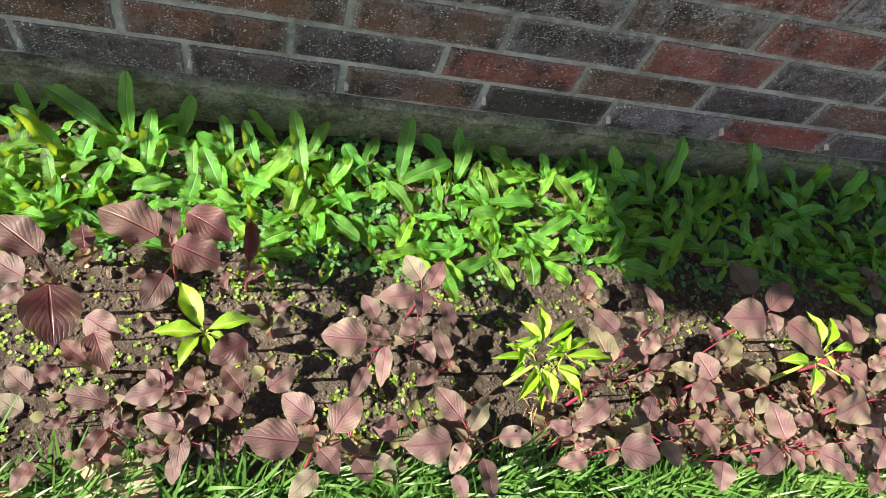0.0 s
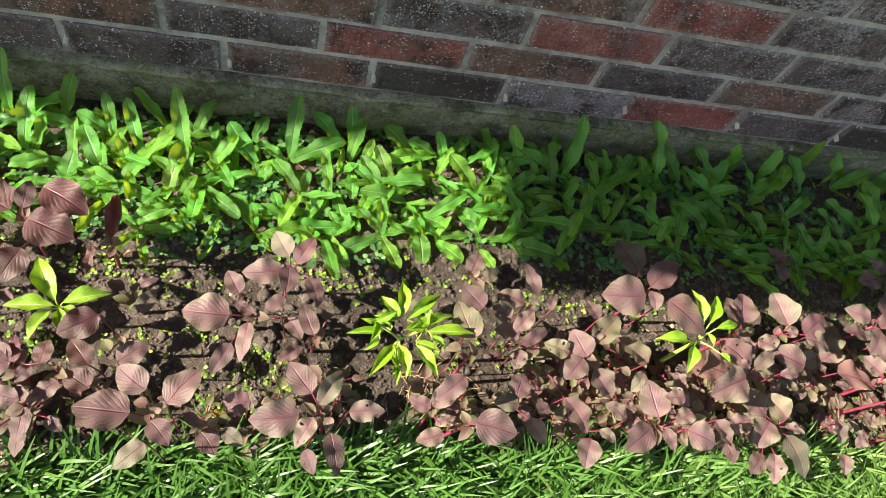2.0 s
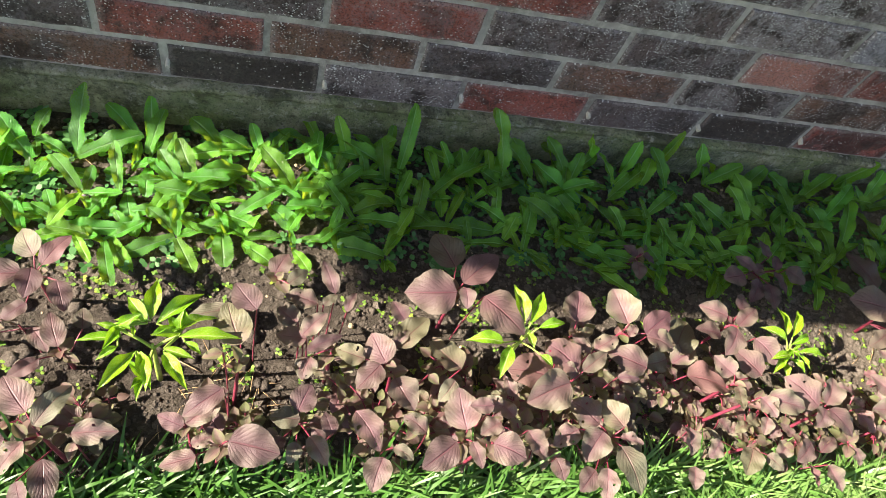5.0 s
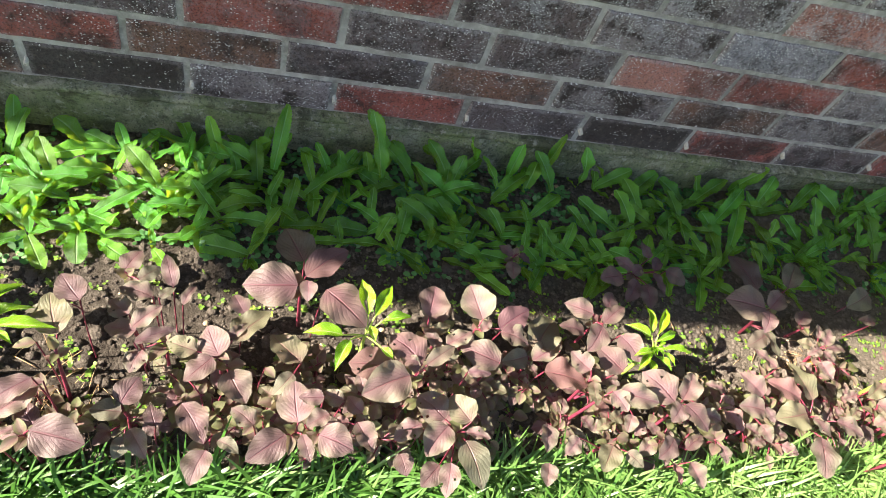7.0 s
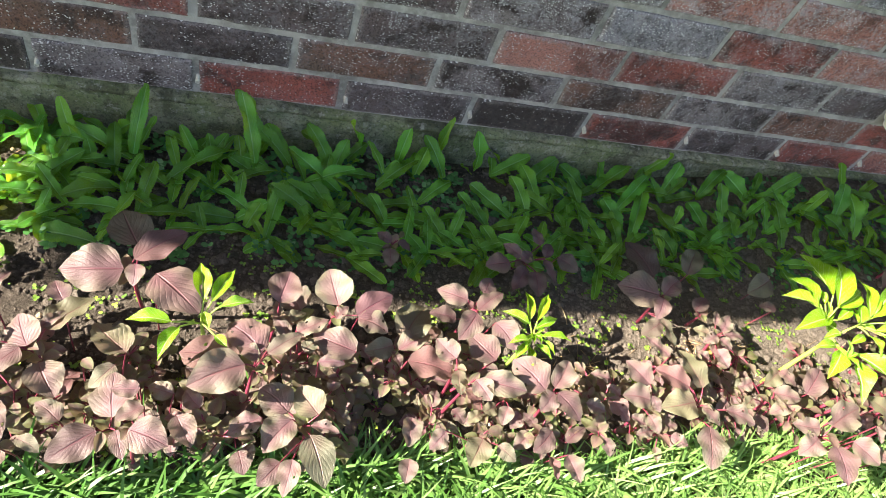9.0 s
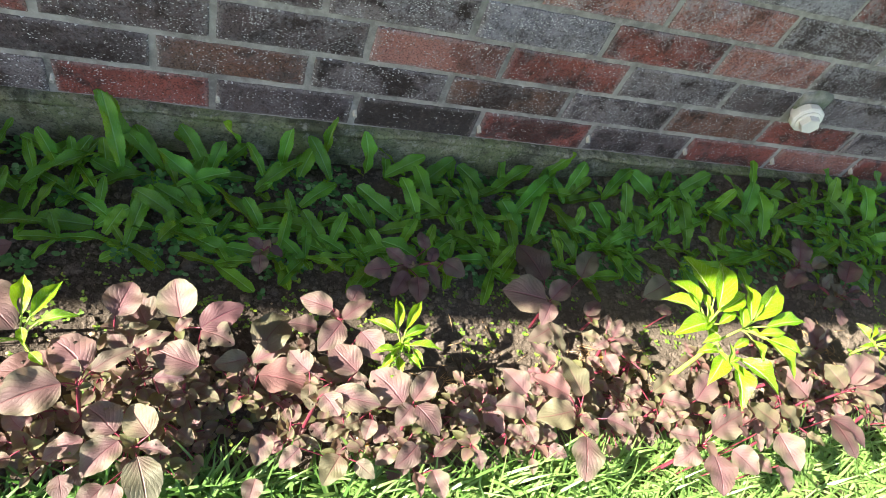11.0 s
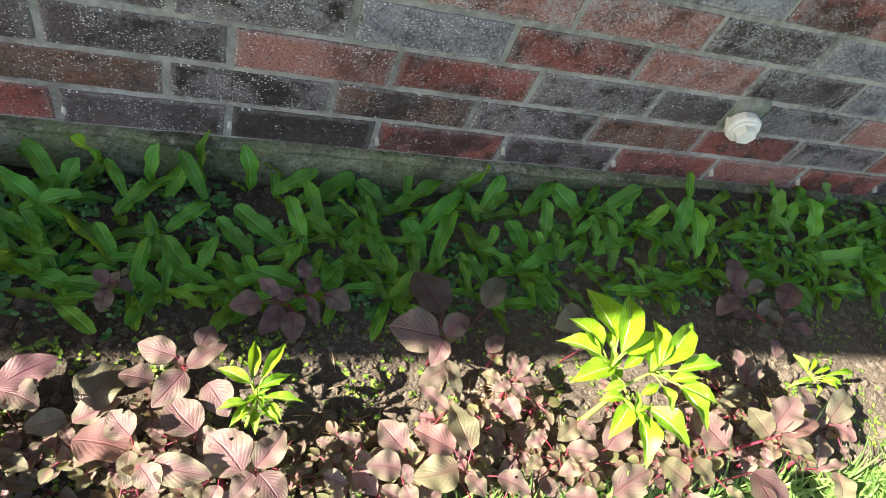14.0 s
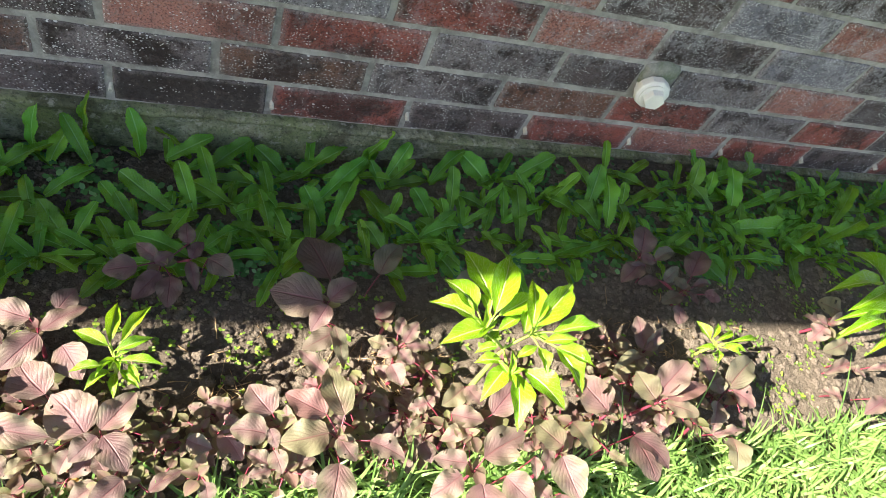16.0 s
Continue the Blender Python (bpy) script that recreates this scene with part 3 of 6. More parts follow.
tagged(new("eave_narrow", mesh_of("eave_narrow", *box_data(HOUSE_WEST - 0.3, STEP, -0.06 - 0.12 * EAVE_HEIGHT, 0.6, EAVE_HEIGHT, EAVE_HEIGHT + 0.12), EAVE_WOOD)),
       "dark stained timber narrow eave of the house", "eave", kind="structure")


def wide_eave():
    """Its front edge runs slightly away from the wall towards the east."""
    x0, x1 = STEP, HOUSE_EAST + 0.3
    front = [-0.31 - 0.034 * (x - STEP) - 0.12 * EAVE_HEIGHT for x in (x0, x1)]
    v = [(x, y, z) for z in (EAVE_HEIGHT, EAVE_HEIGHT + 0.12) for x, y in ((x0, front[0]), (x1, front[1]), (x1, 0.6), (x0, 0.6))]
    f = [(3, 2, 1, 0), (4, 5, 6, 7), (0, 1, 5, 4), (1, 2, 6, 5), (2, 3, 7, 6), (3, 0, 4, 7)]
    return tagged(new("eave_wide", mesh_of("eave_wide", v, f, EAVE_WOOD)), "dark stained timber wide eave of the house", "eave", kind="structure")


wide_eave()
tagged(new("roof", mesh_of("roof", [(HOUSE_WEST - 0.3, 0.02, EAVE_HEIGHT + 0.124), (HOUSE_EAST + 0.3, 0.02, EAVE_HEIGHT + 0.124), (HOUSE_EAST + 0.3, 4.5, 3.0), (HOUSE_WEST - 0.3, 4.5, 3.0),
       (HOUSE_WEST - 0.3, 0.02, EAVE_HEIGHT + 0.16), (HOUSE_EAST + 0.3, 0.02, EAVE_HEIGHT + 0.16), (HOUSE_EAST + 0.3, 4.5, 3.05), (HOUSE_WEST - 0.3, 4.5, 3.05)],
       [(0, 3, 2, 1), (4, 5, 6, 7), (0, 1, 5, 4), (2, 3, 7, 6), (0, 4, 7, 3), (1, 2, 6, 5)], TILE)), "dark red tiled roof of the house", "roof", kind="structure")


# ---------------------------------------------------------------- fittings on the wall
def weep_tube(x, z, tilt):
    """A short plastic drain tube that sticks out of an upright joint."""
    thing = new("weep_tube")
    thing.matrix_basis = pose(x, -0.001, z, tilt, 0, 0)
    outer, inner, n = 0.0034, 0.0022, 10
    v = [(r * math.cos(2 * math.pi * k / n), y, r * math.sin(2 * math.pi * k / n) * 1.5) for r, y in ((outer, 0.012), (outer, -0.006), (inner, -0.0065), (inner, 0.006)) for k in range(n)]
    f = [(j * n + k, j * n + (k + 1) % n, (j + 1) * n + (k + 1) % n, (j + 1) * n + k) for j in range(3) for k in range(n)]
    sleeve = part("sleeve", mesh_of("sleeve", v, f, TUBE, True), thing)
    # near-black disc across the tube paints the shade inside it
    part("bore", mesh_of("bore", [v[3 * n + k] for k in range(n)], [tuple(range(n))], BORE_SHADE), sleeve, None, "dark disc for the shade in the bore")
    return tagged(thing, "small whitish plastic weep tube in the bottom brick joint", "drain tube", "weep tubes along the wall")


for k in range(-4, 15):
    rnd = random.Random(k + 50)
    weep_tube((k - 2) * PITCH + 0.005 + rnd.uniform(-0.003, 0.003), 0.107 + rnd.uniform(-0.004, 0.004), rnd.uniform(10, 28))


def ring_data(sides, profile, turn=0.0):
    """A many-sided body along -y: profile holds (radius, y)."""
    v = [(r * math.cos(2 * math.pi * (k + turn) / sides), y, r * math.sin(2 * math.pi * (k + turn) / sides)) for r, y in profile for k in range(sides)]
    f = [(j * sides + k, (j + 1) * sides + k, (j + 1) * sides + (k + 1) % sides, j * sides + (k + 1) % sides) for j in range(len(profile) - 1) for k in range(sides)]
    return v, f + [tuple(range((len(profile) - 1) * sides, len(profile) * sides))]


def pipe_end():
    thing = new("pipe_end_cap")
    thing.matrix_basis = pose(1.978, -0.004, 0.253, 0, 0, -8) @ Matrix.Scale(0.88, 4)
    part("socket", mesh_of("socket", *ring_data(24, [(0.026, 0.03), (0.026, -0.004), (0.029, -0.006), (0.0295, -0.010), (0.029, -0.013)]), PLASTIC), thing)
    collar = part("collar", mesh_of("collar", *ring_data(10, [(0.033, -0.010), (0.0345, -0.012), (0.0345, -0.026), (0.032, -0.029), (0.026, -0.0295)], 0.25), PLASTIC), thing)
    part("plug", mesh_of("plug", *ring_data(6, [(0.022, -0.028), (0.0225, -0.030), (0.021, -0.046), (0.0195, -0.048)], 0.1), PLASTIC), collar, None, "white hexagonal screw plug")
    part("rim", mesh_of("rim", *ring_data(28, [(0.024, -0.0285), (0.0265, -0.030), (0.0265, -0.033), (0.0235, -0.034)]), PLASTIC), collar)
    return tagged(thing, "white plastic pipe end with hexagonal plug set in bricks", "pipe cap")


pipe_end()


def cement_patch():
    """Smeared cement round the pipe, thick at the pipe and thin at its rim."""
    verts, faces, n = [(0, -0.010, 0)], [], 26
    for ring, (r, y) in enumerate(((0.35, -0.009), (0.7, -0.0075), (0.92, -0.0045), (1.0, 0.004))):
        for k in range(n):
            a = 2 * math.pi * k / n
            w = 1 + 0.30 * noise.noise((math.cos(a) * 1.7, math.sin(a) * 1.7, 3.3)) + 0.14 * noise.noise((math.cos(a) * 5, math.sin(a) * 5, 8))
            verts.append((0.038 * r * w * math.cos(a), y + 0.0025 * noise.noise((math.cos(a) * 4 * r, math.sin(a) * 4 * r, 1)), 0.031 * r * w * math.sin(a)))
    faces += [(0, 1 + (k + 1) % n, 1 + k) for k in range(n)]
    faces += [(1 + j * n + k, 1 + j * n + (k + 1) % n, 1 + (j + 1) * n + (k + 1) % n, 1 + (j + 1) * n + k) for j in range(3) for k in range(n)]
    ob = new("cement_patch", mesh_of("cement_patch", verts, faces, PATCH, True))
    ob.matrix_basis = pose(1.984, 0.0, 0.274)
    return tagged(ob, "rough grey-green cement patch round the pipe", "cement patch")


cement_patch()

# ---------------------------------------------------------------- plants
chance = random.Random(77)


def leaf_pose(x, y, z, heading, rise_angle, roll, length, width):
    return pose(x, y, z, 0, 0, heading) @ pose(0, 0, 0, 0, -rise_angle, 0) @ pose(0, 0, 0, roll) @ Matrix.Diagonal((length, length * width, length, 1))


def unit_stalk(name, mat):
    """A slightly bowed stalk of length 1 and radius 1 along x, shared by all leaf stalks."""
    v = [(i / 5, math.cos(2 * math.pi * k / 6), math.sin(2 * math.pi * k / 6) + 1.8 * math.sin(math.pi * i / 5)) for i in range(6) for k in range(6)]
    f = [(i * 6 + k, i * 6 + (k + 1) % 6, i * 6 + 6 + (k + 1) % 6, i * 6 + 6 + k) for i in range(5) for k in range(6)]
    return mesh_of(name, v, f, mat, True)


RED_PETIOLE, PALE_PETIOLE = unit_stalk("petiole", RED_STEM), unit_stalk("leaf_stalk", PALE_STEM)


def petiole(me, thing, a, b, radius):
    d = Vector(b) - Vector(a)
    if d.length > 0.003:
        turn = d.to_track_quat("X", "Z").to_matrix().to_4x4()
        part("petiole", me, thing, Matrix.Translation(a) @ turn @ Matrix.Diagonal((d.length, radius, radius, 1)))


def culantro(x, y, leaves):
    """A low rosette: each leaf by its foot in centimetres, length, heading, rise and breadth."""
    thing = new("culantro_plant")
    thing.location = (x, y, ground_z(x, y) - 0.002)
    for px, py, length, heading, up, broad in leaves:
        me = chance.choice(CULANTRO_LEAVES)
        part("leaf", me, thing, leaf_pose(px / 100, min(py / 100, -0.016 - y), 0.012, heading, up, chance.uniform(-14, 14), length * 1.02, min(0.5, max(0.17, broad * 0.95))))
    for _ in range(chance.randint(1, 2)):
        part("leaf", chance.choice(CULANTRO_LEAVES), thing, leaf_pose(0, 0, 0.003, chance.uniform(0, 360), chance.uniform(15, 50), chance.uniform(-25, 25), chance.uniform(0.03, 0.05), chance.uniform(0.26, 0.36)))
    return tagged(thing, "green culantro rosette with long saw-edged leaves", "herb plant", "culantro bed along the wall")


def stalk(name, pieces, mat, thing, label=""):
    return part(name, mesh_of(name, *joined(pieces), mat, True), thing, None, label)


def amaranth(x, y, height, leaves):
    """A young plant: each leaf by its foot beside the stem in centimetres, length, heading, dip and breadth."""
    thing = new("amaranth_plant")
    thing.location = (x, y, ground_z(x, y) - 0.004)
    lean = Vector((chance.uniform(-0.012, 0.012), chance.uniform(-0.012, 0.012), 0))
    base, top = Vector((0, 0, 0)) - lean, Vector((0, 0, height * 0.97))
    stem = [tube_data(arc(base, top, 0.0, 5), [0.003, 0.0028, 0.0026, 0.0023, 0.0018, 0.0011])]
    for px, py, pz, length, heading, dip, broad in leaves:
        foot = Vector((px / 100, py / 100, pz / 100 + 0.004))
        start = base.lerp(top, chance.uniform(0.8, 0.97))
        if foot.z < start.z - 0.01 or (foot - start).length > 0.036:
            start = base.lerp(top, min(0.6, 0.7 * foot.z / height))
        if (foot - start).length > 0.06:
            start = Vector((foot.x * 0.85, foot.y * 0.85, 0.002))
        petiole(RED_PETIOLE, thing, start, foot, 0.0010)
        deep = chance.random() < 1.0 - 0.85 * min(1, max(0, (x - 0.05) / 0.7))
        # behind the eave's shadow line the shade is put into darker leaf colour
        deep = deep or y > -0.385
        dark = DEEP_LEAVES if x < -0.02 and chance.random() < 0.2 - 1.6 * x else MAROON_SHADE_LEAVES
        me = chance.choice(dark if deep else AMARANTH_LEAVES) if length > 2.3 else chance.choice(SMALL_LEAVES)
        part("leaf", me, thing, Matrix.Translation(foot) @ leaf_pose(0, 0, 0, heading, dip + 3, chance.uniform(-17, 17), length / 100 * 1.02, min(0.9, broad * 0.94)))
    turn = chance.uniform(0, 360)
    for i in range(4):
        part("leaf", chance.choice(SMALL_LEAVES), thing, leaf_pose(0, 0, height * (0.97 - 0.06 * i), turn + i * 137, chance.uniform(5, 45), chance.uniform(-15, 15), chance.uniform(0.014, 0.020 + 0.004 * i), chance.uniform(0.55, 0.75)))
    stalk("stem", stem, RED_STEM, thing, "thin crimson stem")
    return tagged(thing, "young red amaranth with broad veined maroon-green leaves", "leafy plant", "red amaranth row")


def seedling(x, y, size):
    thing = new("amaranth_seedling")
    thing.location = (x, y, ground_z(x, y) - 0.002)
    h = size * chance.uniform(0.9, 1.8)
    stem = [tube_data(arc((0, 0, 0), (0, 0, h), 0, 3), [0.0012, 0.0011, 0.001, 0.0008], 5)]
    turn = chance.uniform(0, 360)
    for i in range(chance.randint(4, 7)):
        a = turn + i * 137 + chance.uniform(-20, 20)
        reach, z = size * chance.uniform(0.25, 0.7), h * chance.uniform(0.5, 1.0)
        foot = (reach * math.cos(radians(a)), reach * math.sin(radians(a)), z)
        petiole(RED_PETIOLE, thing, (0, 0, z * 0.85), foot, 0.0006)
        part("leaf", chance.choice(SMALL_LEAVES), thing, leaf_pose(*foot, a + chance.uniform(-25, 25), chance.uniform(-15, 25), chance.uniform(-25, 25), size * chance.uniform(0.8, 1.35), chance.uniform(0.65, 0.9)))
    stalk("stem", stem, RED_STEM, thing)
    return tagged(thing, "small reddish green amaranth seedling in the soil", "leafy plant", "amaranth seedlings")


def yellow_plant(x, y, height, leaves):
    thing = new("yellow_green_plant")
    thing.location = (x, y, ground_z(x, y) - 0.004)
    cx, cy = sum(l[0] for l in leaves) / len(leaves) / 100, sum(l[1] for l in leaves) / len(leaves) / 100
    heart = Vector((cx, cy, height * 0.88))
    thick = 0.002 + 0.012 * height
    stem = [tube_data(arc((0, 0, 0), heart, 0.006, 6), [thick, thick * 0.95, thick * 0.9, thick * 0.8, thick * 0.7, thick * 0.6, thick * 0.45], 8)]
    heads = [heart] if len(leaves) < 16 else [heart + Vector((-0.035, 0.012, 0.015)), heart + Vector((0.03, 0.008, 0.012)), heart + Vector((-0.005, -0.04, -0.005))]
    for q in heads[:3] if len(heads) > 1 else []:
        petiole(PALE_PETIOLE, thing, heart - Vector((0, 0, 0.012)), q, 0.0019)
    for px, py, pz, length, heading, dip, broad in leaves:
        foot = Vector((px / 100, py / 100, pz / 100 + 0.004))
        head = min(heads, key=lambda q: (q - foot).length)
        petiole(PALE_PETIOLE, thing, head, foot, 0.0012)
        part("leaflet", chance.choice(YELLOW_LEAVES), thing, leaf_pose(*foot, heading, dip + 2, chance.uniform(-10, 10), length / 100, min(0.62, broad * (1.18 if height > 0.18 else 0.98))))
    for q in heads if len(leaves) > 9 else []:
        for _ in range(6 if len(heads) == 1 else 4):
            part("leaflet", chance.choice(YELLOW_LEAVES), thing, leaf_pose(q.x, q.y, q.z + 0.006, chance.uniform(0, 360), chance.uniform(5, 45), chance.uniform(-30, 30), chance.uniform(0.02, 0.034), chance.uniform(0.28, 0.38)))
    stalk("stalk", stem, PALE_STEM, thing, "pale green fleshy stalk")
    return tagged(thing, "bright yellow-green plant with spread lance-shaped leaflets", "young plant", "yellow-green plants in the bed")


amaranth(-0.206, -0.305, 0.13, [(-1.6, 0.7, 13.0, 8.1, 155, -5, 0.82), (-0.3, 1.0, 13.0, 4.1, 90, -5, 0.6), (1.3, 4.3, 13.0, 6.6, -30, -6, 0.77), (0.4, -0.3, 13.0, 6.1, -22, -6, 0.99), (-0.8, -2.6, 9.0, 5.1, -111, -6, 0.81)])
amaranth(-0.334, -0.356, 0.11, [(-2.1, 3.4, 11.0, 7.7, 143, -5, 0.67), (-3.1, 0.2, 11.0, 5.3, 147, -5, 0.68), (-2.8, -1.3, 11.0, 2.9, -146, -6, 0.9), (-0.8, -0.6, 11.0, 3.1, 144, -5, 0.51), (-0.0, -1.0, 12.0, 7.5, -75, -6, 0.91)])
amaranth(-0.279, -0.442, 0.07, [(-2.2, 5.7, 7.0, 5.0, -31, -6, 0.78), (-0.9, 3.7, 7.0, 5.2, -64, -6, 0.72), (-1.2, -0.0, 7.0, 3.9, 141, -5, 0.63), (-3.8, -0.9, 7.0, 3.3, -149, -6, 0.63), (-6.4, -3.6, 7.0, 4.0, 139, -5, 0.71)])
amaranth(-0.253, -0.491, 0.07, [(-0.4, -0.0, 7.0, 5.3, 169, -6, 0.62), (0.1, -0.7, 7.0, 2.4, -100, -6, 0.61), (-9.2, -1.3, 7.0, 3.7, 148, -5, 0.72), (-5.4, 0.6, 7.0, 1.6, -171, -6, 0.69), (-6.8, -1.7, 7.0, 1.6, -176, -6, 0.87), (-4.2, -2.0, 7.0, 2.7, -160, -6, 0.5)])
amaranth(-0.193, -0.479, 0.08, [(-0.4, 0.3, 8.0, 4.4, -162, -6, 0.77), (-0.5, 0.6, 8.0, 2.9, 137, -6, 0.7), (0.0, 0.1, 8.0, 3.7, 102, -6, 0.42), (2.8, 0.1, 8.0, 3.2, 85, -6, 0.81), (0.4, -0.9, 8.0, 1.6, -137, -6, 0.83), (1.9, -0.2, 8.0, 2.4, -125, -6, 0.77)])
amaranth(-0.147, -0.484, 0.07, [(3.9, -2.0, 7.0, 3.8, 147, -6, 0.89), (0.3, -1.2, 7.0, 3.4, -137, -6, 0.72), (-0.2, 0.3, 7.0, 1.3, 146, -6, 0.68), (4.2, -4.5, 7.0, 2.5, -108, -6, 0.65)])
amaranth(-0.077, -0.445, 0.1, [(-2.9, 2.4, 10.0, 4.9, -150, -6, 0.84), (-2.9, -3.9, 10.0, 4.1, 130, -6, 0.72), (-0.8, -2.1, 10.0, 1.8, 126, -6, 0.86), (-0.0, -3.3, 9.0, 4.1, 41, -6, 0.79)])
amaranth(-0.083, -0.375, 0.05, [(-1.2, 1.1, 5.0, 2.5, 153, -6, 0.76), (0.2, 1.8, 5.0, 3.0, 25, -6, 0.51), (0.0, 0.6, 5.0, 1.6, 83, -5, 0.72), (1.1, -2.1, 5.0, 3.9, 66, -6, 0.6)])
amaranth(-0.323, -0.288, 0.05, [(-0.1, 0.4, 5.0, 3.8, 107, -5, 0.84), (7.7, -3.3, 5.0, 2.7, 148, -5, 0.74), (8.6, -8.3, 5.0, 2.4, -58, -6, 0.77)])
amaranth(-0.113, -0.312, 0.09, [(-0.0, 0.2, 9.0, 7.0, 93, -5, 0.3), (-3.1, 0.8, 5.0, 4.0, -91, -6, 0.33), (2.7, 1.8, 4.0, 1.5, 70, -5, 0.8)])
amaranth(-0.171, -0.527, 0.08, [(-0.7, 0.5, 8.0, 4.0, 161, -6, 0.63), (-0.1, 0.2, 8.0, 2.5, 118, -6, 0.57), (0.0, -0.3, 8.0, 2.0, -159, -6, 0.81), (0.0, -0.3, 8.0, 4.0, -92, -6, 0.6), (-2.0, -2.4, 8.0, 3.0, 164, -6, 0.49)])
amaranth(-0.252, -0.523, 0.06, [(-0.5, 0.1, 6.0, 4.1, -116, -6, 0.62), (0.1, 1.0, 6.0, 3.4, -26, -6, 0.45), (-3.4, -2.6, 6.0, 1.2, 179, -6, 0.96), (-7.3, -3.4, 6.0, 3.5, -119, -6, 0.73)])
amaranth(-0.020, -0.552, 0.16, [(-2.0, -0.1, 16.0, 6.0, 173, -6, 0.89), (-0.7, 2.5, 16.0, 4.3, 142, -6, 0.81), (1.7, 0.9, 16.0, 5.1, 53, -6, 0.76), (-0.3, 0.9, 16.0, 1.5, 174, -6, 0.92), (0.2, -0.9, 16.0, 3.4, -50, -6, 0.81), (0.0, -3.3, 16.0, 3.8, -137, -6, 0.75), (3.1, 0.8, 12.0, 2.5, -39, -6, 0.61)])
amaranth(0.037, -0.554, 0.1, [(-0.7, -0.7, 10.0, 3.2, -55, -6, 0.92), (1.7, -0.5, 10.0, 3.1, -36, -6, 0.66), (4.6, 3.0, 10.0, 3.3, -175, -6, 1.0)])
amaranth(0.121, -0.343, 0.1, [(-1.2, -0.2, 10.0, 5.1, -174, -6, 0.74), (-0.3, 2.0, 10.0, 4.3, 119, -6, 0.77), (0.7, 0.8, 10.0, 5.0, 61, -5, 0.55), (-0.3, 0.4, 10.0, 3.8, -92, -6, 0.78), (2.6, -1.1, 10.0, 4.1, -69, -6, 0.69), (-0.6, -3.2, 8.0, 3.4, -136, -6, 0.72), (-6.4, -3.5, 9.0, 3.8, 119, -6, 0.7)])
amaranth(0.077, -0.403, 0.08, [(-3.1, -0.2, 8.0, 6.0, 175, -6, 1.0), (-0.2, -0.0, 8.0, 3.3, 141, -6, 0.58), (-0.6, -1.1, 8.0, 5.4, -97, -6, 0.44), (-2.7, -3.4, 6.0, 4.7, -117, -6, 0.54), (4.3, 0.5, 6.0, 3.6, -53, -6, 0.7)])
amaranth(0.160, -0.432, 0.08, [(-0.2, 0.3, 8.0, 4.8, 111, -6, 0.57), (-1.9, -1.2, 8.0, 3.6, -144, -6, 0.53), (1.5, 3.4, 6.0, 2.9, 99, -6, 0.79), (-4.8, 3.0, 8.0, 2.4, 161, -6, 0.43)])
amaranth(0.168, -0.539, 0.13, [(-2.6, -0.8, 13.0, 5.8, -175, -6, 0.8), (-1.2, 1.9, 13.0, 4.9, 127, -6, 0.74), (-0.3, 0.5, 13.0, 5.1, 57, -5, 0.51), (3.3, -0.3, 13.0, 4.4, 2, -5, 0.64), (-0.9, -1.0, 13.0, 4.0, -119, -6, 0.65), (1.2, -2.8, 13.0, 5.0, -79, -6, 0.58), (-1.6, -4.3, 10.0, 3.1, -68, -6, 0.68), (-0.8, -0.8, 13.0, 2.1, 129, -6, 0.64)])
amaranth(0.310, -0.531, 0.12, [(-0.3, -0.2, 12.0, 3.1, 154, -6, 0.68), (-0.1, 0.1, 12.0, 4.9, 41, -5, 0.6), (1.3, -3.4, 12.0, 3.7, -166, -6, 0.7), (0.6, -2.0, 12.0, 2.5, 18, -5, 0.5)])
amaranth(0.401, -0.306, 0.04, [(-0.4, 0.3, 4.0, 4.0, 63, -5, 0.82), (1.6, -0.9, 4.0, 3.4, 41, -5, 0.68), (-6.0, -5.0, 4.0, 5.3, -168, -6, 0.57)])
amaranth(0.361, -0.464, 0.15, [(0.1, 1.5, 15.0, 5.6, 109, -6, 0.76), (1.6, 5.9, 15.0, 4.3, 127, -6, 0.85), (-1.8, 0.5, 15.0, 2.3, -165, -6, 0.64), (-1.4, -3.6, 15.0, 4.9, -143, -6, 0.6)])
amaranth(0.470, -0.435, 0.12, [(-2.0, 5.3, 12.0, 4.2, 163, -6, 0.74), (-4.4, 2.8, 12.0, 3.1, 141, -6, 0.95), (-3.3, 0.7, 12.0, 3.6, 172, -6, 0.98), (-3.8, 1.1, 12.0, 4.3, 46, -5, 0.59), (-3.3, -0.9, 12.0, 4.8, 26, -5, 0.38), (-2.6, -0.9, 10.0, 3.1, -110, -6, 0.93), (0.2, 6.8, 12.0, 5.1, 107, -6, 0.43), (-1.3, 5.2, 12.0, 2.4, 42, -5, 0.6), (1.6, 4.3, 12.0, 3.1, 65, -5, 0.44)])
amaranth(0.534, -0.457, 0.12, [(-2.6, 0.3, 12.0, 3.8, 159, -6, 0.77), (-0.0, -0.2, 12.0, 4.3, 113, -6, 0.97), (-0.7, -0.4, 12.0, 4.2, -135, -6, 0.86), (2.6, 5.6, 12.0, 3.0, 117, -6, 0.93), (1.4, 1.9, 12.0, 6.0, 43, -5, 0.65), (0.8, 2.1, 12.0, 3.2, 42, -5, 0.45)])
amaranth(0.627, -0.367, 0.15, [(-0.4, -0.7, 15.0, 6.7, -179, -6, 0.92), (0.6, 0.6, 15.0, 7.1, 39, -5, 0.57), (0.8, 0.0, 15.0, 2.9, -89, -6, 0.81), (3.2, -1.2, 15.0, 7.0, -44, -6, 1.0), (0.5, 4.0, 13.0, 5.8, 115, -6, 1.0)])
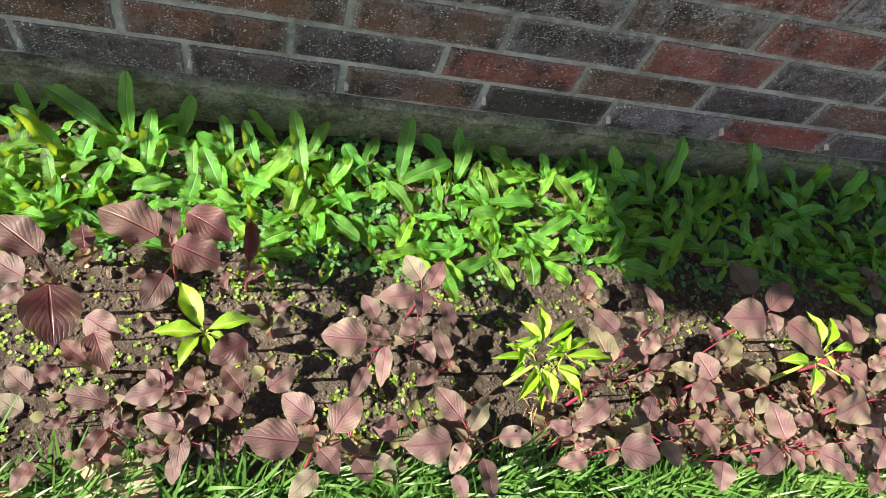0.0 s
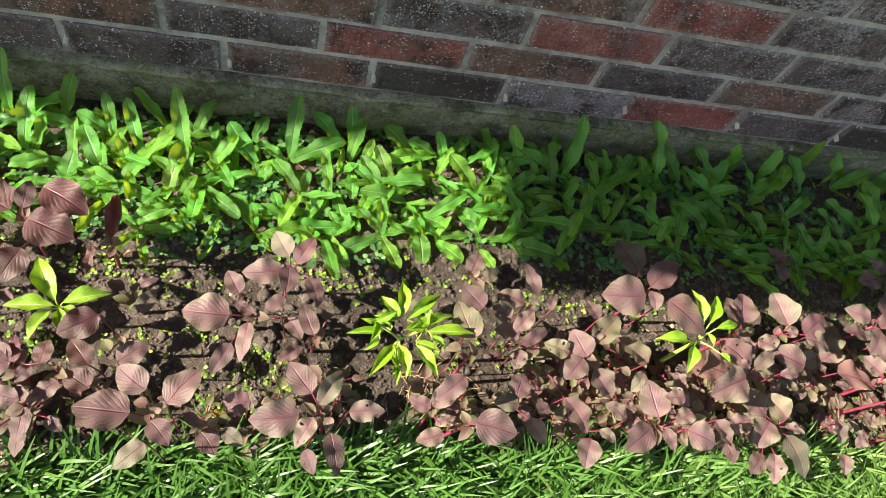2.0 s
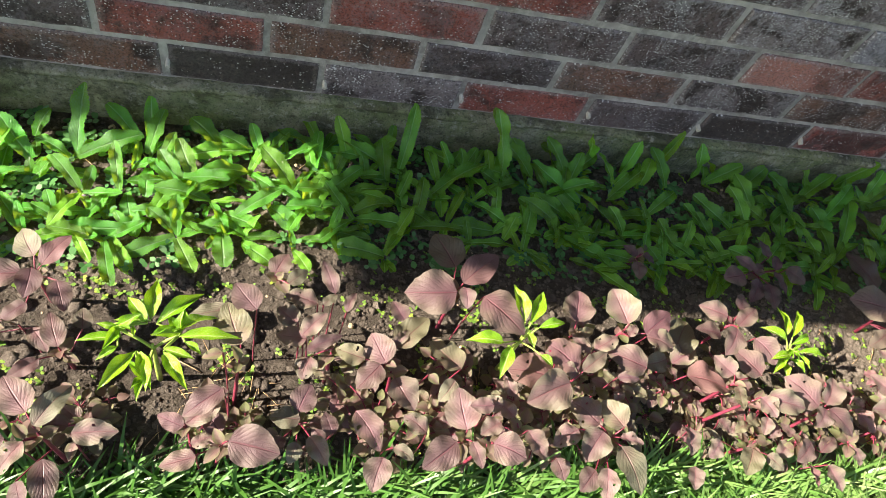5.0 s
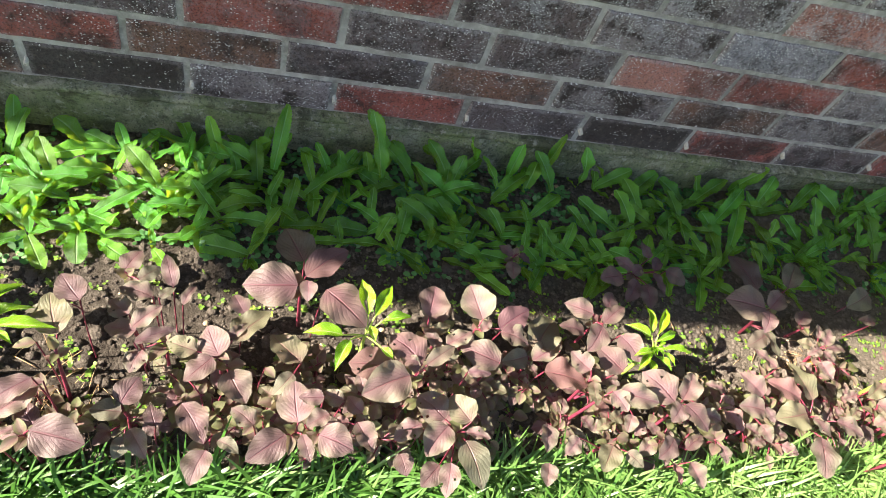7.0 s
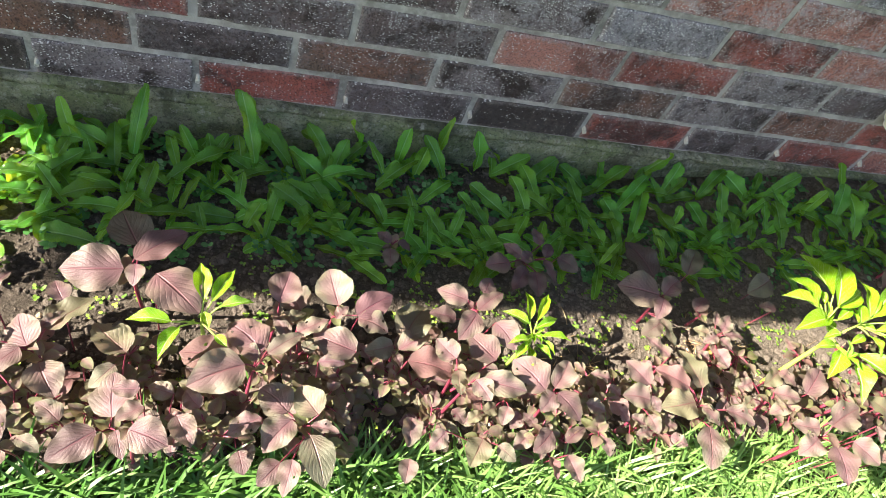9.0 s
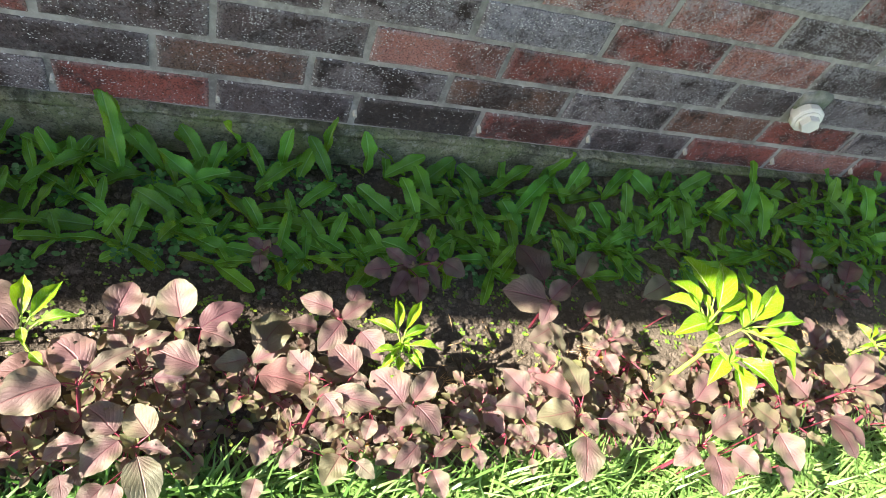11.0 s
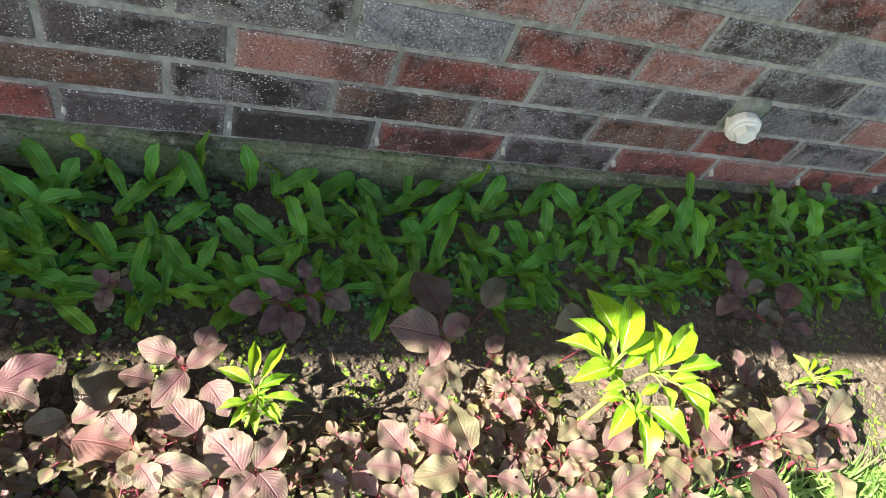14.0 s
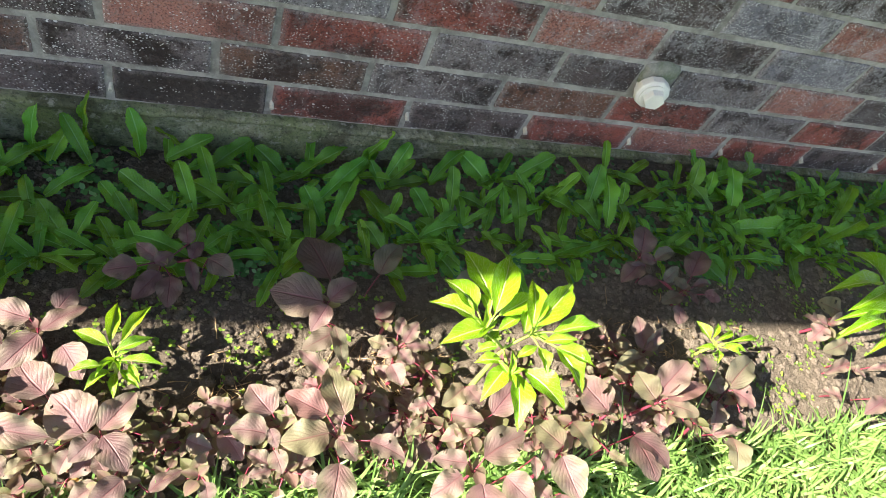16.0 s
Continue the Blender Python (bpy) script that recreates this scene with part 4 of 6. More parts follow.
amaranth(0.804, -0.407, 0.12, [(0.0, 1.3, 12.0, 5.0, 73, -5, 0.93), (0.2, -0.2, 10.0, 3.7, 19, -5, 0.44)])
amaranth(0.627, -0.551, 0.12, [(-1.1, -0.5, 12.0, 5.2, -146, -6, 0.79), (0.3, 0.9, 12.0, 5.3, 95, -6, 0.88), (-4.8, 0.6, 12.0, 3.4, 140, -6, 0.82), (0.8, -0.5, 12.0, 3.3, -73, -6, 0.63), (5.1, 0.3, 12.0, 2.4, 164, -6, 0.89), (-0.5, -0.7, 12.0, 2.2, -97, -6, 0.55), (6.1, 4.3, 10.0, 3.0, 160, -6, 0.77)])
amaranth(0.543, -0.463, 0.11, [(0.3, -1.2, 11.0, 4.5, -60, -6, 1.0), (-1.5, -10.7, 11.0, 4.0, -110, -6, 0.87), (-0.3, -9.6, 11.0, 2.8, -32, -6, 0.61), (-4.6, -5.2, 11.0, 5.4, -59, -6, 0.65), (9.0, 0.1, 11.0, 5.4, 135, -6, 0.87), (8.0, -1.4, 11.0, 3.5, -131, -6, 0.7), (4.6, -0.7, 11.0, 1.7, -44, -6, 0.78)])
amaranth(0.652, -0.562, 0.15, [(-0.1, -0.3, 15.0, 4.3, -25, -6, 1.0), (4.4, 1.1, 15.0, 3.8, -64, -6, 0.8), (1.1, 2.1, 15.0, 2.9, -153, -6, 0.84), (0.5, 4.1, 15.0, 2.9, 178, -6, 0.78)])
amaranth(0.776, -0.483, 0.135, [(0.8, 1.2, 13.5, 5.5, 135, -6, 1.0), (1.4, 1.0, 13.5, 5.0, 34, -5, 0.46), (0.2, 0.3, 13.5, 3.2, 133, -6, 0.73), (-2.2, 0.3, 12.5, 6.4, 167, -6, 0.97), (-1.2, -0.8, 14.5, 6.5, -158, -6, 0.82)])
amaranth(0.888, -0.464, 0.11, [(1.4, 0.6, 11.0, 6.0, 154, -6, 0.79), (-6.1, 3.1, 11.0, 4.6, 28, -5, 0.62), (-7.0, 2.7, 11.0, 3.6, 123, -6, 0.56), (-3.5, -0.8, 11.0, 3.4, -4, -5, 0.48)])
amaranth(0.876, -0.405, 0.128, [(0.3, 0.5, 12.8, 5.6, 101, -5, 0.93), (2.6, -0.9, 12.8, 6.0, 33, -5, 0.65), (2.7, -1.3, 12.8, 4.3, -24, -6, 0.94), (-0.1, -1.4, 12.8, 2.5, 48, -5, 0.62)])
amaranth(0.835, -0.390, 0.08, [(-0.0, 0.6, 8.0, 5.0, 108, -6, 1.0), (-1.6, -2.2, 8.0, 2.7, 103, -6, 0.72)])
amaranth(0.964, -0.435, 0.08, [(1.2, 1.2, 8.0, 6.6, 53, -5, 0.83), (-0.3, 0.3, 8.0, 4.1, -168, -6, 0.78), (0.4, -0.4, 8.0, 5.4, 29, -5, 0.65), (-0.6, -0.6, 8.0, 2.6, -63, -6, 0.61), (0.9, -2.9, 10.0, 6.9, -17, -5, 0.85)])
amaranth(0.837, -0.546, 0.1, [(-1.9, 1.3, 10.0, 4.7, 136, -6, 1.0), (1.7, 0.9, 10.0, 4.3, 124, -6, 0.96), (-1.5, 0.4, 10.0, 4.9, -131, -6, 0.85), (-5.0, 0.7, 10.0, 4.2, -153, -6, 0.71), (0.6, -1.5, 10.0, 6.3, -75, -6, 0.69), (-2.6, -4.0, 8.0, 3.6, -135, -6, 0.91), (-1.3, -4.0, 9.0, 4.3, -105, -6, 0.67), (-7.4, -2.2, 7.0, 2.9, -76, -6, 0.96), (0.7, -0.4, 10.0, 3.5, -15, -5, 0.49)])
amaranth(1.080, -0.379, 0.1, [(-0.8, 0.9, 10.0, 4.7, 157, -6, 0.75), (1.9, 1.9, 10.0, 3.3, 61, -5, 0.94), (0.5, -0.7, 10.0, 5.5, 35, -5, 0.52), (0.3, -1.1, 10.0, 5.3, -129, -6, 0.73), (-3.1, -2.2, 10.0, 3.9, 164, -6, 1.0), (1.9, -8.4, 10.0, 5.1, 128, -6, 0.97), (2.9, -2.6, 10.0, 4.7, -60, -6, 0.87)])
amaranth(1.035, -0.480, 0.12, [(-0.2, 0.9, 12.0, 3.7, 128, -6, 1.0), (-0.2, -0.7, 12.0, 3.4, -90, -6, 0.64)])
amaranth(1.041, -0.511, 0.14, [(1.6, 0.2, 14.0, 6.0, -15, -5, 0.59), (0.5, 0.1, 14.0, 3.2, -58, -6, 1.0)])
amaranth(1.073, -0.558, 0.06, [(0.4, -0.3, 6.0, 4.2, -124, -6, 0.89), (2.4, -1.2, 6.0, 3.1, -45, -6, 0.78), (-4.7, 0.9, 6.0, 3.3, -138, -6, 0.82), (10.8, 0.5, 6.0, 4.3, -141, -6, 0.79), (12.4, -2.9, 6.0, 3.9, -73, -6, 0.85), (1.2, 0.8, 6.0, 1.9, -12, -5, 0.77), (-9.2, 2.9, 6.0, 3.9, -102, -6, 0.84), (-10.0, -2.5, 6.0, 3.1, -106, -6, 0.86)])
amaranth(1.188, -0.549, 0.05, [(1.9, -1.7, 5.0, 4.3, 31, -5, 0.51), (-8.3, 3.1, 5.0, 2.1, -67, -6, 1.0), (-14.4, 3.5, 5.0, 2.5, -54, -6, 0.95), (-5.3, 3.5, 5.0, 1.4, -61, -6, 1.0)])
amaranth(1.159, -0.524, 0.135, [(-1.2, 0.3, 13.5, 5.8, 129, -6, 0.99), (0.2, 0.6, 13.5, 5.1, 52, -5, 0.67), (-0.1, 0.0, 13.5, 3.4, -134, -6, 0.86), (0.5, -0.0, 13.5, 4.6, -57, -6, 0.82)])
amaranth(1.207, -0.256, 0.05, [(-3.0, -1.2, 5.0, 4.3, -171, -6, 1.0), (-0.3, -1.9, 5.0, 5.2, -126, -6, 0.6), (1.2, -2.7, 5.0, 4.6, -93, -6, 0.77), (3.3, 2.6, 5.0, 3.6, 96, -5, 0.69), (3.8, 0.1, 5.0, 3.3, 64, -5, 0.65), (6.0, 0.3, 5.0, 4.1, -36, -6, 0.91), (3.5, -0.2, 5.0, 4.6, -78, -6, 0.43), (-0.9, -0.7, 5.0, 2.9, 36, -5, 0.78), (-0.6, -0.0, 5.0, 3.8, 137, -6, 0.6)])
amaranth(0.984, -0.238, 0.04, [(-0.2, 0.1, 4.0, 2.8, 138, -5, 0.75), (1.0, 0.6, 4.0, 2.5, -46, -6, 0.8), (-0.5, -1.0, 4.0, 3.3, -94, -6, 0.81), (1.2, 1.1, 4.0, 1.5, 54, -5, 0.65)])
amaranth(1.424, -0.337, 0.085, [(-0.8, -0.2, 8.5, 7.2, 165, -6, 1.0), (0.2, -0.2, 8.5, 5.0, 37, -3, 0.75), (-0.1, -0.8, 8.5, 4.6, -124, -6, 0.68), (1.0, 4.5, 6.5, 7.9, 112, -6, 0.95), (8.6, 5.6, 6.0, 6.6, 53, -2, 0.63), (1.4, -3.0, 4.5, 5.2, -153, -7, 0.6), (1.5, -2.1, 4.5, 6.3, -83, -6, 0.42)])
amaranth(1.509, -0.360, 0.06, [(-1.4, 0.4, 5.9, 4.0, 39, -1, 0.7), (15.5, 6.3, 7.9, 5.8, -155, -14, 0.8), (14.1, 0.3, 7.7, 3.0, 161, -14, 0.71)])
amaranth(1.519, -0.400, 0.06, [(0.4, 1.7, 6.0, 3.0, 64, -3, 0.74), (1.2, 0.3, 6.1, 4.0, 51, -1, 0.63), (1.4, -0.1, 6.1, 3.5, -11, 1, 0.74), (-0.0, -0.2, 6.0, 3.1, -159, -11, 0.74), (-1.4, 0.0, 5.9, 2.8, 154, -10, 0.84), (-1.1, -2.7, 5.9, 3.3, -71, -4, 0.89), (0.3, -0.8, 6.0, 2.5, -54, -2, 1.0)])
amaranth(1.423, -0.529, 0.095, [(-1.4, 0.4, 9.5, 5.9, -173, -6, 0.86), (-1.5, 2.7, 9.5, 5.8, 147, -6, 0.75), (0.8, 2.5, 9.5, 6.6, 104, -6, 0.67), (-0.2, -0.2, 9.5, 3.6, -58, -5, 0.87), (3.6, -1.0, 9.6, 4.7, -31, -2, 0.68), (-0.4, -3.4, 9.5, 6.2, -106, -6, 0.79)])
amaranth(1.351, -0.509, 0.09, [(-0.8, 1.3, 9.0, 4.7, 124, -6, 0.98), (-1.5, -1.1, 9.0, 4.3, 168, -6, 0.91), (-1.2, -0.5, 9.0, 2.5, -72, -6, 0.71), (-0.4, -2.3, 6.0, 3.0, -72, -6, 0.87), (6.8, 7.2, 6.0, 5.1, 132, -6, 0.59)])
amaranth(1.282, -0.506, 0.06, [(-3.6, -0.7, 6.0, 3.1, -23, -6, 0.8), (0.3, 0.1, 6.0, 4.4, -57, -6, 0.71), (1.6, 2.8, 6.0, 3.4, 160, -6, 0.72), (2.4, 0.3, 6.0, 2.5, 135, -6, 0.66)])
amaranth(1.164, -0.555, 0.05, [(-1.0, 0.4, 5.0, 3.5, -145, -6, 0.75), (1.3, -2.9, 5.0, 3.2, -81, -6, 0.61), (1.1, -0.1, 5.0, 2.6, 59, -6, 0.68), (-2.0, 3.4, 5.0, 2.8, -130, -6, 0.83), (7.0, 0.4, 5.0, 1.6, -158, -6, 0.7)])
amaranth(1.583, -0.510, 0.06, [(2.2, 4.1, 6.3, 4.2, -147, -12, 0.76), (2.5, 4.1, 6.3, 3.3, -56, -1, 1.0), (-0.3, 0.5, 6.0, 4.6, -17, 2, 0.67), (2.3, -1.3, 6.3, 4.8, -161, -13, 0.59), (5.4, -0.2, 6.7, 6.3, 41, 1, 0.69), (-3.3, 2.4, 5.6, 2.8, -167, -12, 0.81), (-4.3, -0.3, 5.5, 2.8, -152, -11, 0.73), (-4.8, -2.8, 5.4, 2.9, -72, -4, 0.9)])
amaranth(1.573, -0.595, 0.145, [(0.8, 0.9, 14.6, 6.3, 22, 2, 0.74), (-1.3, 0.6, 14.3, 4.1, 164, -12, 0.71), (-2.3, -0.7, 14.2, 4.5, -154, -11, 0.77), (0.0, -1.9, 14.5, 5.4, -96, -7, 0.94), (3.0, -1.5, 14.9, 4.4, -53, -1, 0.92), (6.8, -2.5, 14.4, 3.0, -54, -1, 1.0), (-0.5, -0.5, 14.4, 2.2, -84, -5, 0.74)])
amaranth(1.676, -0.591, 0.155, [(0.0, 0.5, 15.5, 4.5, 128, -11, 1.0), (-1.7, 0.7, 15.2, 3.5, -111, -9, 0.6), (-0.4, -0.7, 15.4, 5.3, -79, -4, 0.88), (-0.8, -4.6, 13.4, 3.6, -89, -6, 1.0), (-3.8, -0.4, 14.9, 2.5, -99, -7, 0.59)])
amaranth(1.761, -0.547, 0.14, [(-5.8, -0.8, 13.1, 4.0, -66, -2, 1.0), (-0.6, -0.0, 13.9, 5.9, 119, -10, 1.0), (0.4, -4.2, 10.1, 3.0, -44, 1, 0.6), (2.5, -3.2, 13.4, 6.0, -76, -4, 1.0), (2.5, -3.2, 13.4, 5.8, -52, 0, 0.6)])
amaranth(1.954, -0.266, 0.05, [(0.2, 0.5, 5.0, 6.2, 62, -3, 0.75), (-0.8, -1.7, 4.9, 5.3, -145, -11, 0.71), (-0.2, -0.4, 5.0, 3.0, -15, -1, 0.85), (2.4, -1.0, 5.2, 5.1, 22, -3, 0.51)])
amaranth(2.013, -0.331, 0.05, [(-4.3, 1.7, 4.8, 4.0, -174, -11, 0.54), (-3.4, 1.4, 4.8, 5.1, 33, -3, 0.47), (2.5, 2.3, 5.1, 7.4, 47, -5, 0.6), (-0.9, -1.2, 5.0, 4.4, -164, -10, 0.63), (1.0, -0.6, 5.0, 2.7, -76, -6, 1.0), (2.1, 0.3, 5.1, 3.8, 12, -5, 0.39), (3.7, -1.1, 5.1, 3.2, -19, -5, 0.8), (-2.2, -3.2, 4.9, 3.4, -114, -8, 1.0), (0.4, 0.0, 5.0, 2.6, 124, -7, 1.0), (-5.7, 4.7, 4.7, 4.9, -170, -12, 0.33)])
amaranth(1.895, -0.438, 0.06, [(-0.0, -0.1, 6.0, 6.0, 82, -5, 0.59), (0.1, -0.1, 6.0, 5.6, 39, -1, 0.44), (-0.5, -1.0, 5.9, 5.9, -161, -13, 0.6), (-0.3, -4.1, 6.0, 3.8, 119, -9, 1.0), (-2.4, -0.6, 5.7, 3.2, 139, -12, 0.81)])
amaranth(1.844, -0.537, 0.13, [(-0.6, 0.8, 12.9, 7.5, 34, 1, 0.59), (-0.0, -0.6, 13.0, 4.8, -24, 1, 0.64), (0.5, -0.0, 13.1, 6.7, 11, 2, 0.37), (-1.3, 0.1, 12.8, 4.3, 107, -8, 1.0)])
amaranth(2.022, -0.509, 0.05, [(-0.0, 0.4, 5.0, 8.6, 31, -5, 0.49), (0.7, -0.0, 5.0, 4.2, -41, -5, 1.0), (-2.9, -1.6, 4.9, 5.0, -121, -8, 0.66), (-5.1, -6.2, 3.8, 6.5, 4, -3, 0.31), (-0.9, -6.7, 3.0, 4.9, -104, -7, 1.0), (-2.8, 1.5, 4.9, 5.0, 86, -5, 1.0), (-1.6, -0.4, 4.9, 3.4, 97, -6, 1.0)])
amaranth(2.293, -0.402, 0.06, [(-0.6, -0.1, 6.0, 4.7, 158, -6, 0.64), (-1.3, -0.4, 6.0, 5.8, -153, -7, 0.64), (4.2, 2.3, 6.0, 4.6, 152, -6, 0.94), (0.2, -0.1, 6.0, 4.6, 22, -5, 0.42), (3.2, -3.2, 5.0, 6.2, -167, -7, 0.5), (1.4, -6.9, 5.0, 6.5, -166, -7, 0.37), (-4.3, -12.8, 5.0, 3.5, 155, -6, 1.0), (3.9, -14.0, 6.0, 6.0, -161, -7, 0.5), (-0.4, -8.2, 6.0, 3.3, -35, -5, 0.58), (8.4, -8.0, 6.0, 4.7, -172, -7, 0.33)])
yellow_plant(-0.159, -0.403, 0.09, [(-0.3, 0.4, 9.0, 7.0, 119, -3, 0.39), (-0.4, -0.2, 9.0, 5.8, -178, -3, 0.36), (0.5, 0.2, 9.0, 5.8, 17, -3, 0.34), (-0.6, -0.7, 9.0, 4.8, -114, -3, 0.42), (0.3, -0.5, 9.0, 3.4, -77, -3, 0.46), (0.7, -0.3, 9.0, 2.3, -23, -3, 0.43)])
yellow_plant(0.262, -0.441, 0.15, [(0.3, 1.7, 15.0, 5.1, 89, -3, 0.35), (0.9, 1.3, 15.0, 6.2, 40, -3, 0.25), (-0.0, 1.3, 15.0, 4.1, 128, -3, 0.37), (-0.7, 1.7, 15.0, 2.8, -179, -4, 0.32), (-2.5, -0.4, 15.0, 4.5, -175, -4, 0.23), (-2.1, 0.4, 15.0, 1.8, 153, -3, 0.46), (-2.6, -1.4, 15.0, 2.6, -141, -4, 0.33), (-0.8, -2.0, 15.0, 5.3, -127, -4, 0.3), (-0.3, -2.0, 15.0, 4.5, -70, -3, 0.34), (0.6, -2.4, 15.0, 4.0, -88, -3, 0.32), (2.0, -2.0, 15.0, 5.1, -56, -3, 0.31), (2.0, -1.6, 15.0, 3.5, -19, -3, 0.31), (3.4, -0.2, 15.0, 6.7, 0, -3, 0.22), (2.7, 0.3, 15.0, 5.1, 23, -3, 0.25), (2.3, 0.5, 15.0, 2.5, 23, -3, 0.27), (4.1, -0.8, 15.0, 2.4, -38, -3, 0.36), (0.6, -0.1, 15.0, 2.4, 35, -3, 0.27), (-1.2, -0.2, 15.0, 1.3, 103, -3, 0.39)])
yellow_plant(0.720, -0.426, 0.15, [(-0.6, 1.6, 15.0, 5.5, 97, -3, 0.4), (0.3, 1.5, 15.0, 5.4, 62, -3, 0.35), (1.2, 0.8, 15.0, 4.2, 12, -3, 0.33), (-3.8, -1.3, 15.0, 5.1, 177, -3, 0.37), (-3.0, -1.9, 15.0, 4.6, -116, -4, 0.39), (0.9, -2.9, 15.0, 2.2, -46, -3, 0.56), (-0.4, 0.1, 15.0, 2.3, -75, -4, 0.52)])
yellow_plant(1.160, -0.427, 0.11, [(-0.1, 2.1, 11.0, 5.5, 86, -3, 0.29), (1.1, 2.2, 11.0, 5.7, 58, -3, 0.26), (-0.2, 1.7, 11.0, 4.6, 152, -3, 0.38), (0.4, 1.0, 11.0, 4.6, 23, -3, 0.27), (1.1, -0.2, 11.0, 5.1, -8, -3, 0.24), (-0.7, -0.7, 11.0, 3.5, -169, -3, 0.39), (-0.0, -0.5, 9.0, 3.5, -138, -4, 0.35), (0.5, -0.4, 8.0, 3.3, -90, -4, 0.34), (1.0, -0.5, 9.0, 3.3, -46, -3, 0.32), (2.0, -0.2, 10.0, 2.8, -61, -3, 0.31), (0.5, 0.2, 11.0, 2.0, 27, -3, 0.29)])
yellow_plant(1.620, -0.466, 0.2, [(-2.6, 4.8, 21.7, 7.9, 105, -5, 0.54), (-2.7, 2.9, 21.6, 9.7, 65, 0, 0.31), (-4.3, 4.0, 20.4, 6.1, 125, -7, 0.58), (-4.6, 2.9, 20.4, 6.3, 152, -9, 0.45), (-2.6, 2.2, 19.7, 7.0, -166, -10, 0.35), (-1.8, 3.2, 20.8, 6.4, 25, 4, 0.32), (-1.7, 1.7, 19.8, 4.2, 27, 4, 0.32), (-2.4, 4.4, 19.7, 2.7, 101, -5, 0.61), (-2.2, -0.4, 19.7, 3.2, -169, -11, 0.36), (1.7, 0.9, 22.2, 7.1, 76, -1, 0.36), (2.1, 0.9, 22.3, 9.0, 41, 3, 0.31), (4.4, 1.8, 21.6, 4.9, 30, 4, 0.23), (4.7, 0.4, 21.7, 6.8, 3, 6, 0.28), (1.0, 0.6, 21.1, 4.1, 70, 0, 0.46), (3.8, -0.3, 20.6, 4.7, -1, 5, 0.29), (5.6, -0.7, 19.8, 6.6, -71, -1, 0.43), (5.2, -1.2, 20.8, 5.4, -34, 4, 0.4), (3.5, -0.6, 19.5, 3.5, -86, -3, 0.48), (-0.7, -1.2, 16.9, 3.6, 178, -11, 0.41), (-0.2, -2.0, 17.0, 5.9, -136, -9, 0.36), (0.9, -2.9, 17.1, 7.4, -101, -5, 0.33), (1.8, -2.6, 17.3, 7.1, -53, 2, 0.41), (0.8, -1.3, 18.1, 3.5, 22, 5, 0.31), (-3.1, 0.5, 18.6, 2.6, 38, 3, 0.38)])
yellow_plant(2.032, -0.427, 0.05, [(-0.4, 0.5, 5.0, 3.5, 109, -4, 0.6), (0.1, 0.6, 5.0, 3.8, 47, -3, 0.25), (0.6, 0.1, 5.0, 4.8, 22, -3, 0.2), (1.9, -0.6, 5.0, 4.5, -18, -3, 0.28), (2.8, -0.2, 5.0, 7.0, 5, -3, 0.13), (-0.1, -1.0, 5.0, 3.7, 179, -6, 0.24), (0.3, -1.3, 5.0, 2.7, -115, -4, 0.37), (1.2, -1.0, 5.0, 4.2, -32, -3, 0.3)])
yellow_plant(2.354, -0.408, 0.14, [(0.9, 3.1, 14.0, 9.1, 119, -3, 0.68), (-0.5, 3.7, 14.0, 13.1, -176, -4, 0.21), (0.3, 2.9, 14.0, 11.8, -162, -4, 0.24), (-1.8, -1.0, 14.0, 13.0, -174, -4, 0.16), (-4.8, -2.4, 14.0, 12.1, -165, -4, 0.21), (-5.0, -4.1, 14.0, 7.8, -147, -4, 0.23), (3.7, 2.2, 14.0, 13.3, 29, -3, 0.17), (1.7, -0.5, 14.0, 9.7, -8, -3, 0.19), (-1.6, -3.1, 14.0, 7.0, -105, -4, 0.45), (2.8, 3.8, 14.0, 12.7, 48, -3, 0.24)])
amaranth(0.350, -0.558, 0.15, [(0.6, 0.1, 15.0, 5.5, -15, -5, 0.85), (-0.2, -0.5, 15.0, 2.2, -132, -6, 0.58)])
amaranth(0.431, -0.515, 0.1, [(-0.1, 0.2, 10.0, 3.7, 65, -6, 0.92), (0.2, -0.7, 10.0, 3.5, 174, -6, 0.82), (4.0, -2.4, 10.0, 2.7, 110, -6, 0.84), (1.3, -2.7, 10.0, 3.9, -58, -6, 0.64)])
amaranth(0.346, -0.537, 0.1, [(0.0, 0.1, 10.0, 3.3, 124, -6, 0.76), (-0.3, -0.3, 10.0, 2.8, -159, -6, 0.8), (-3.6, 0.8, 10.0, 2.6, 159, -6, 0.83), (-2.5, -2.3, 10.0, 3.2, -161, -6, 0.65), (0.5, 4.4, 12.0, 4.4, -149, -6, 0.5)])
culantro(-0.325, -0.076, [(0.0, 0.0, 0.115, 152, 18, 0.28), (1.9, 0.3, 0.097, 94, 52, 0.25), (2.4, -0.3, 0.08, 32, 12, 0.37)])
culantro(-0.376, -0.135, [(0.0, 0.0, 0.112, 140, 19, 0.27), (-0.4, -0.0, 0.087, -172, 4, 0.24), (2.4, 1.0, 0.045, 134, 21, 0.5), (0.9, 0.1, 0.06, 72, 26, 0.37)])
culantro(-0.443, -0.051, [(0.0, 0.0, 0.054, 125, 59, 0.28)])
culantro(-0.345, -0.182, [(0.0, 0.0, 0.053, 131, 18, 0.31), (0.4, 0.0, 0.057, 67, 16, 0.39)])
culantro(-0.386, -0.234, [(0.0, 0.0, 0.098, 137, 9, 0.23), (0.7, 0.1, 0.069, 93, 22, 0.23)])
culantro(-0.288, -0.090, [(0.0, 0.0, 0.06, 179, 6, 0.33)])
culantro(-0.276, -0.131, [(0.0, 0.0, 0.092, 88, 30, 0.27), (1.7, 0.0, 0.053, 82, 29, 0.27), (-1.5, -1.4, 0.055, 133, 17, 0.34)])
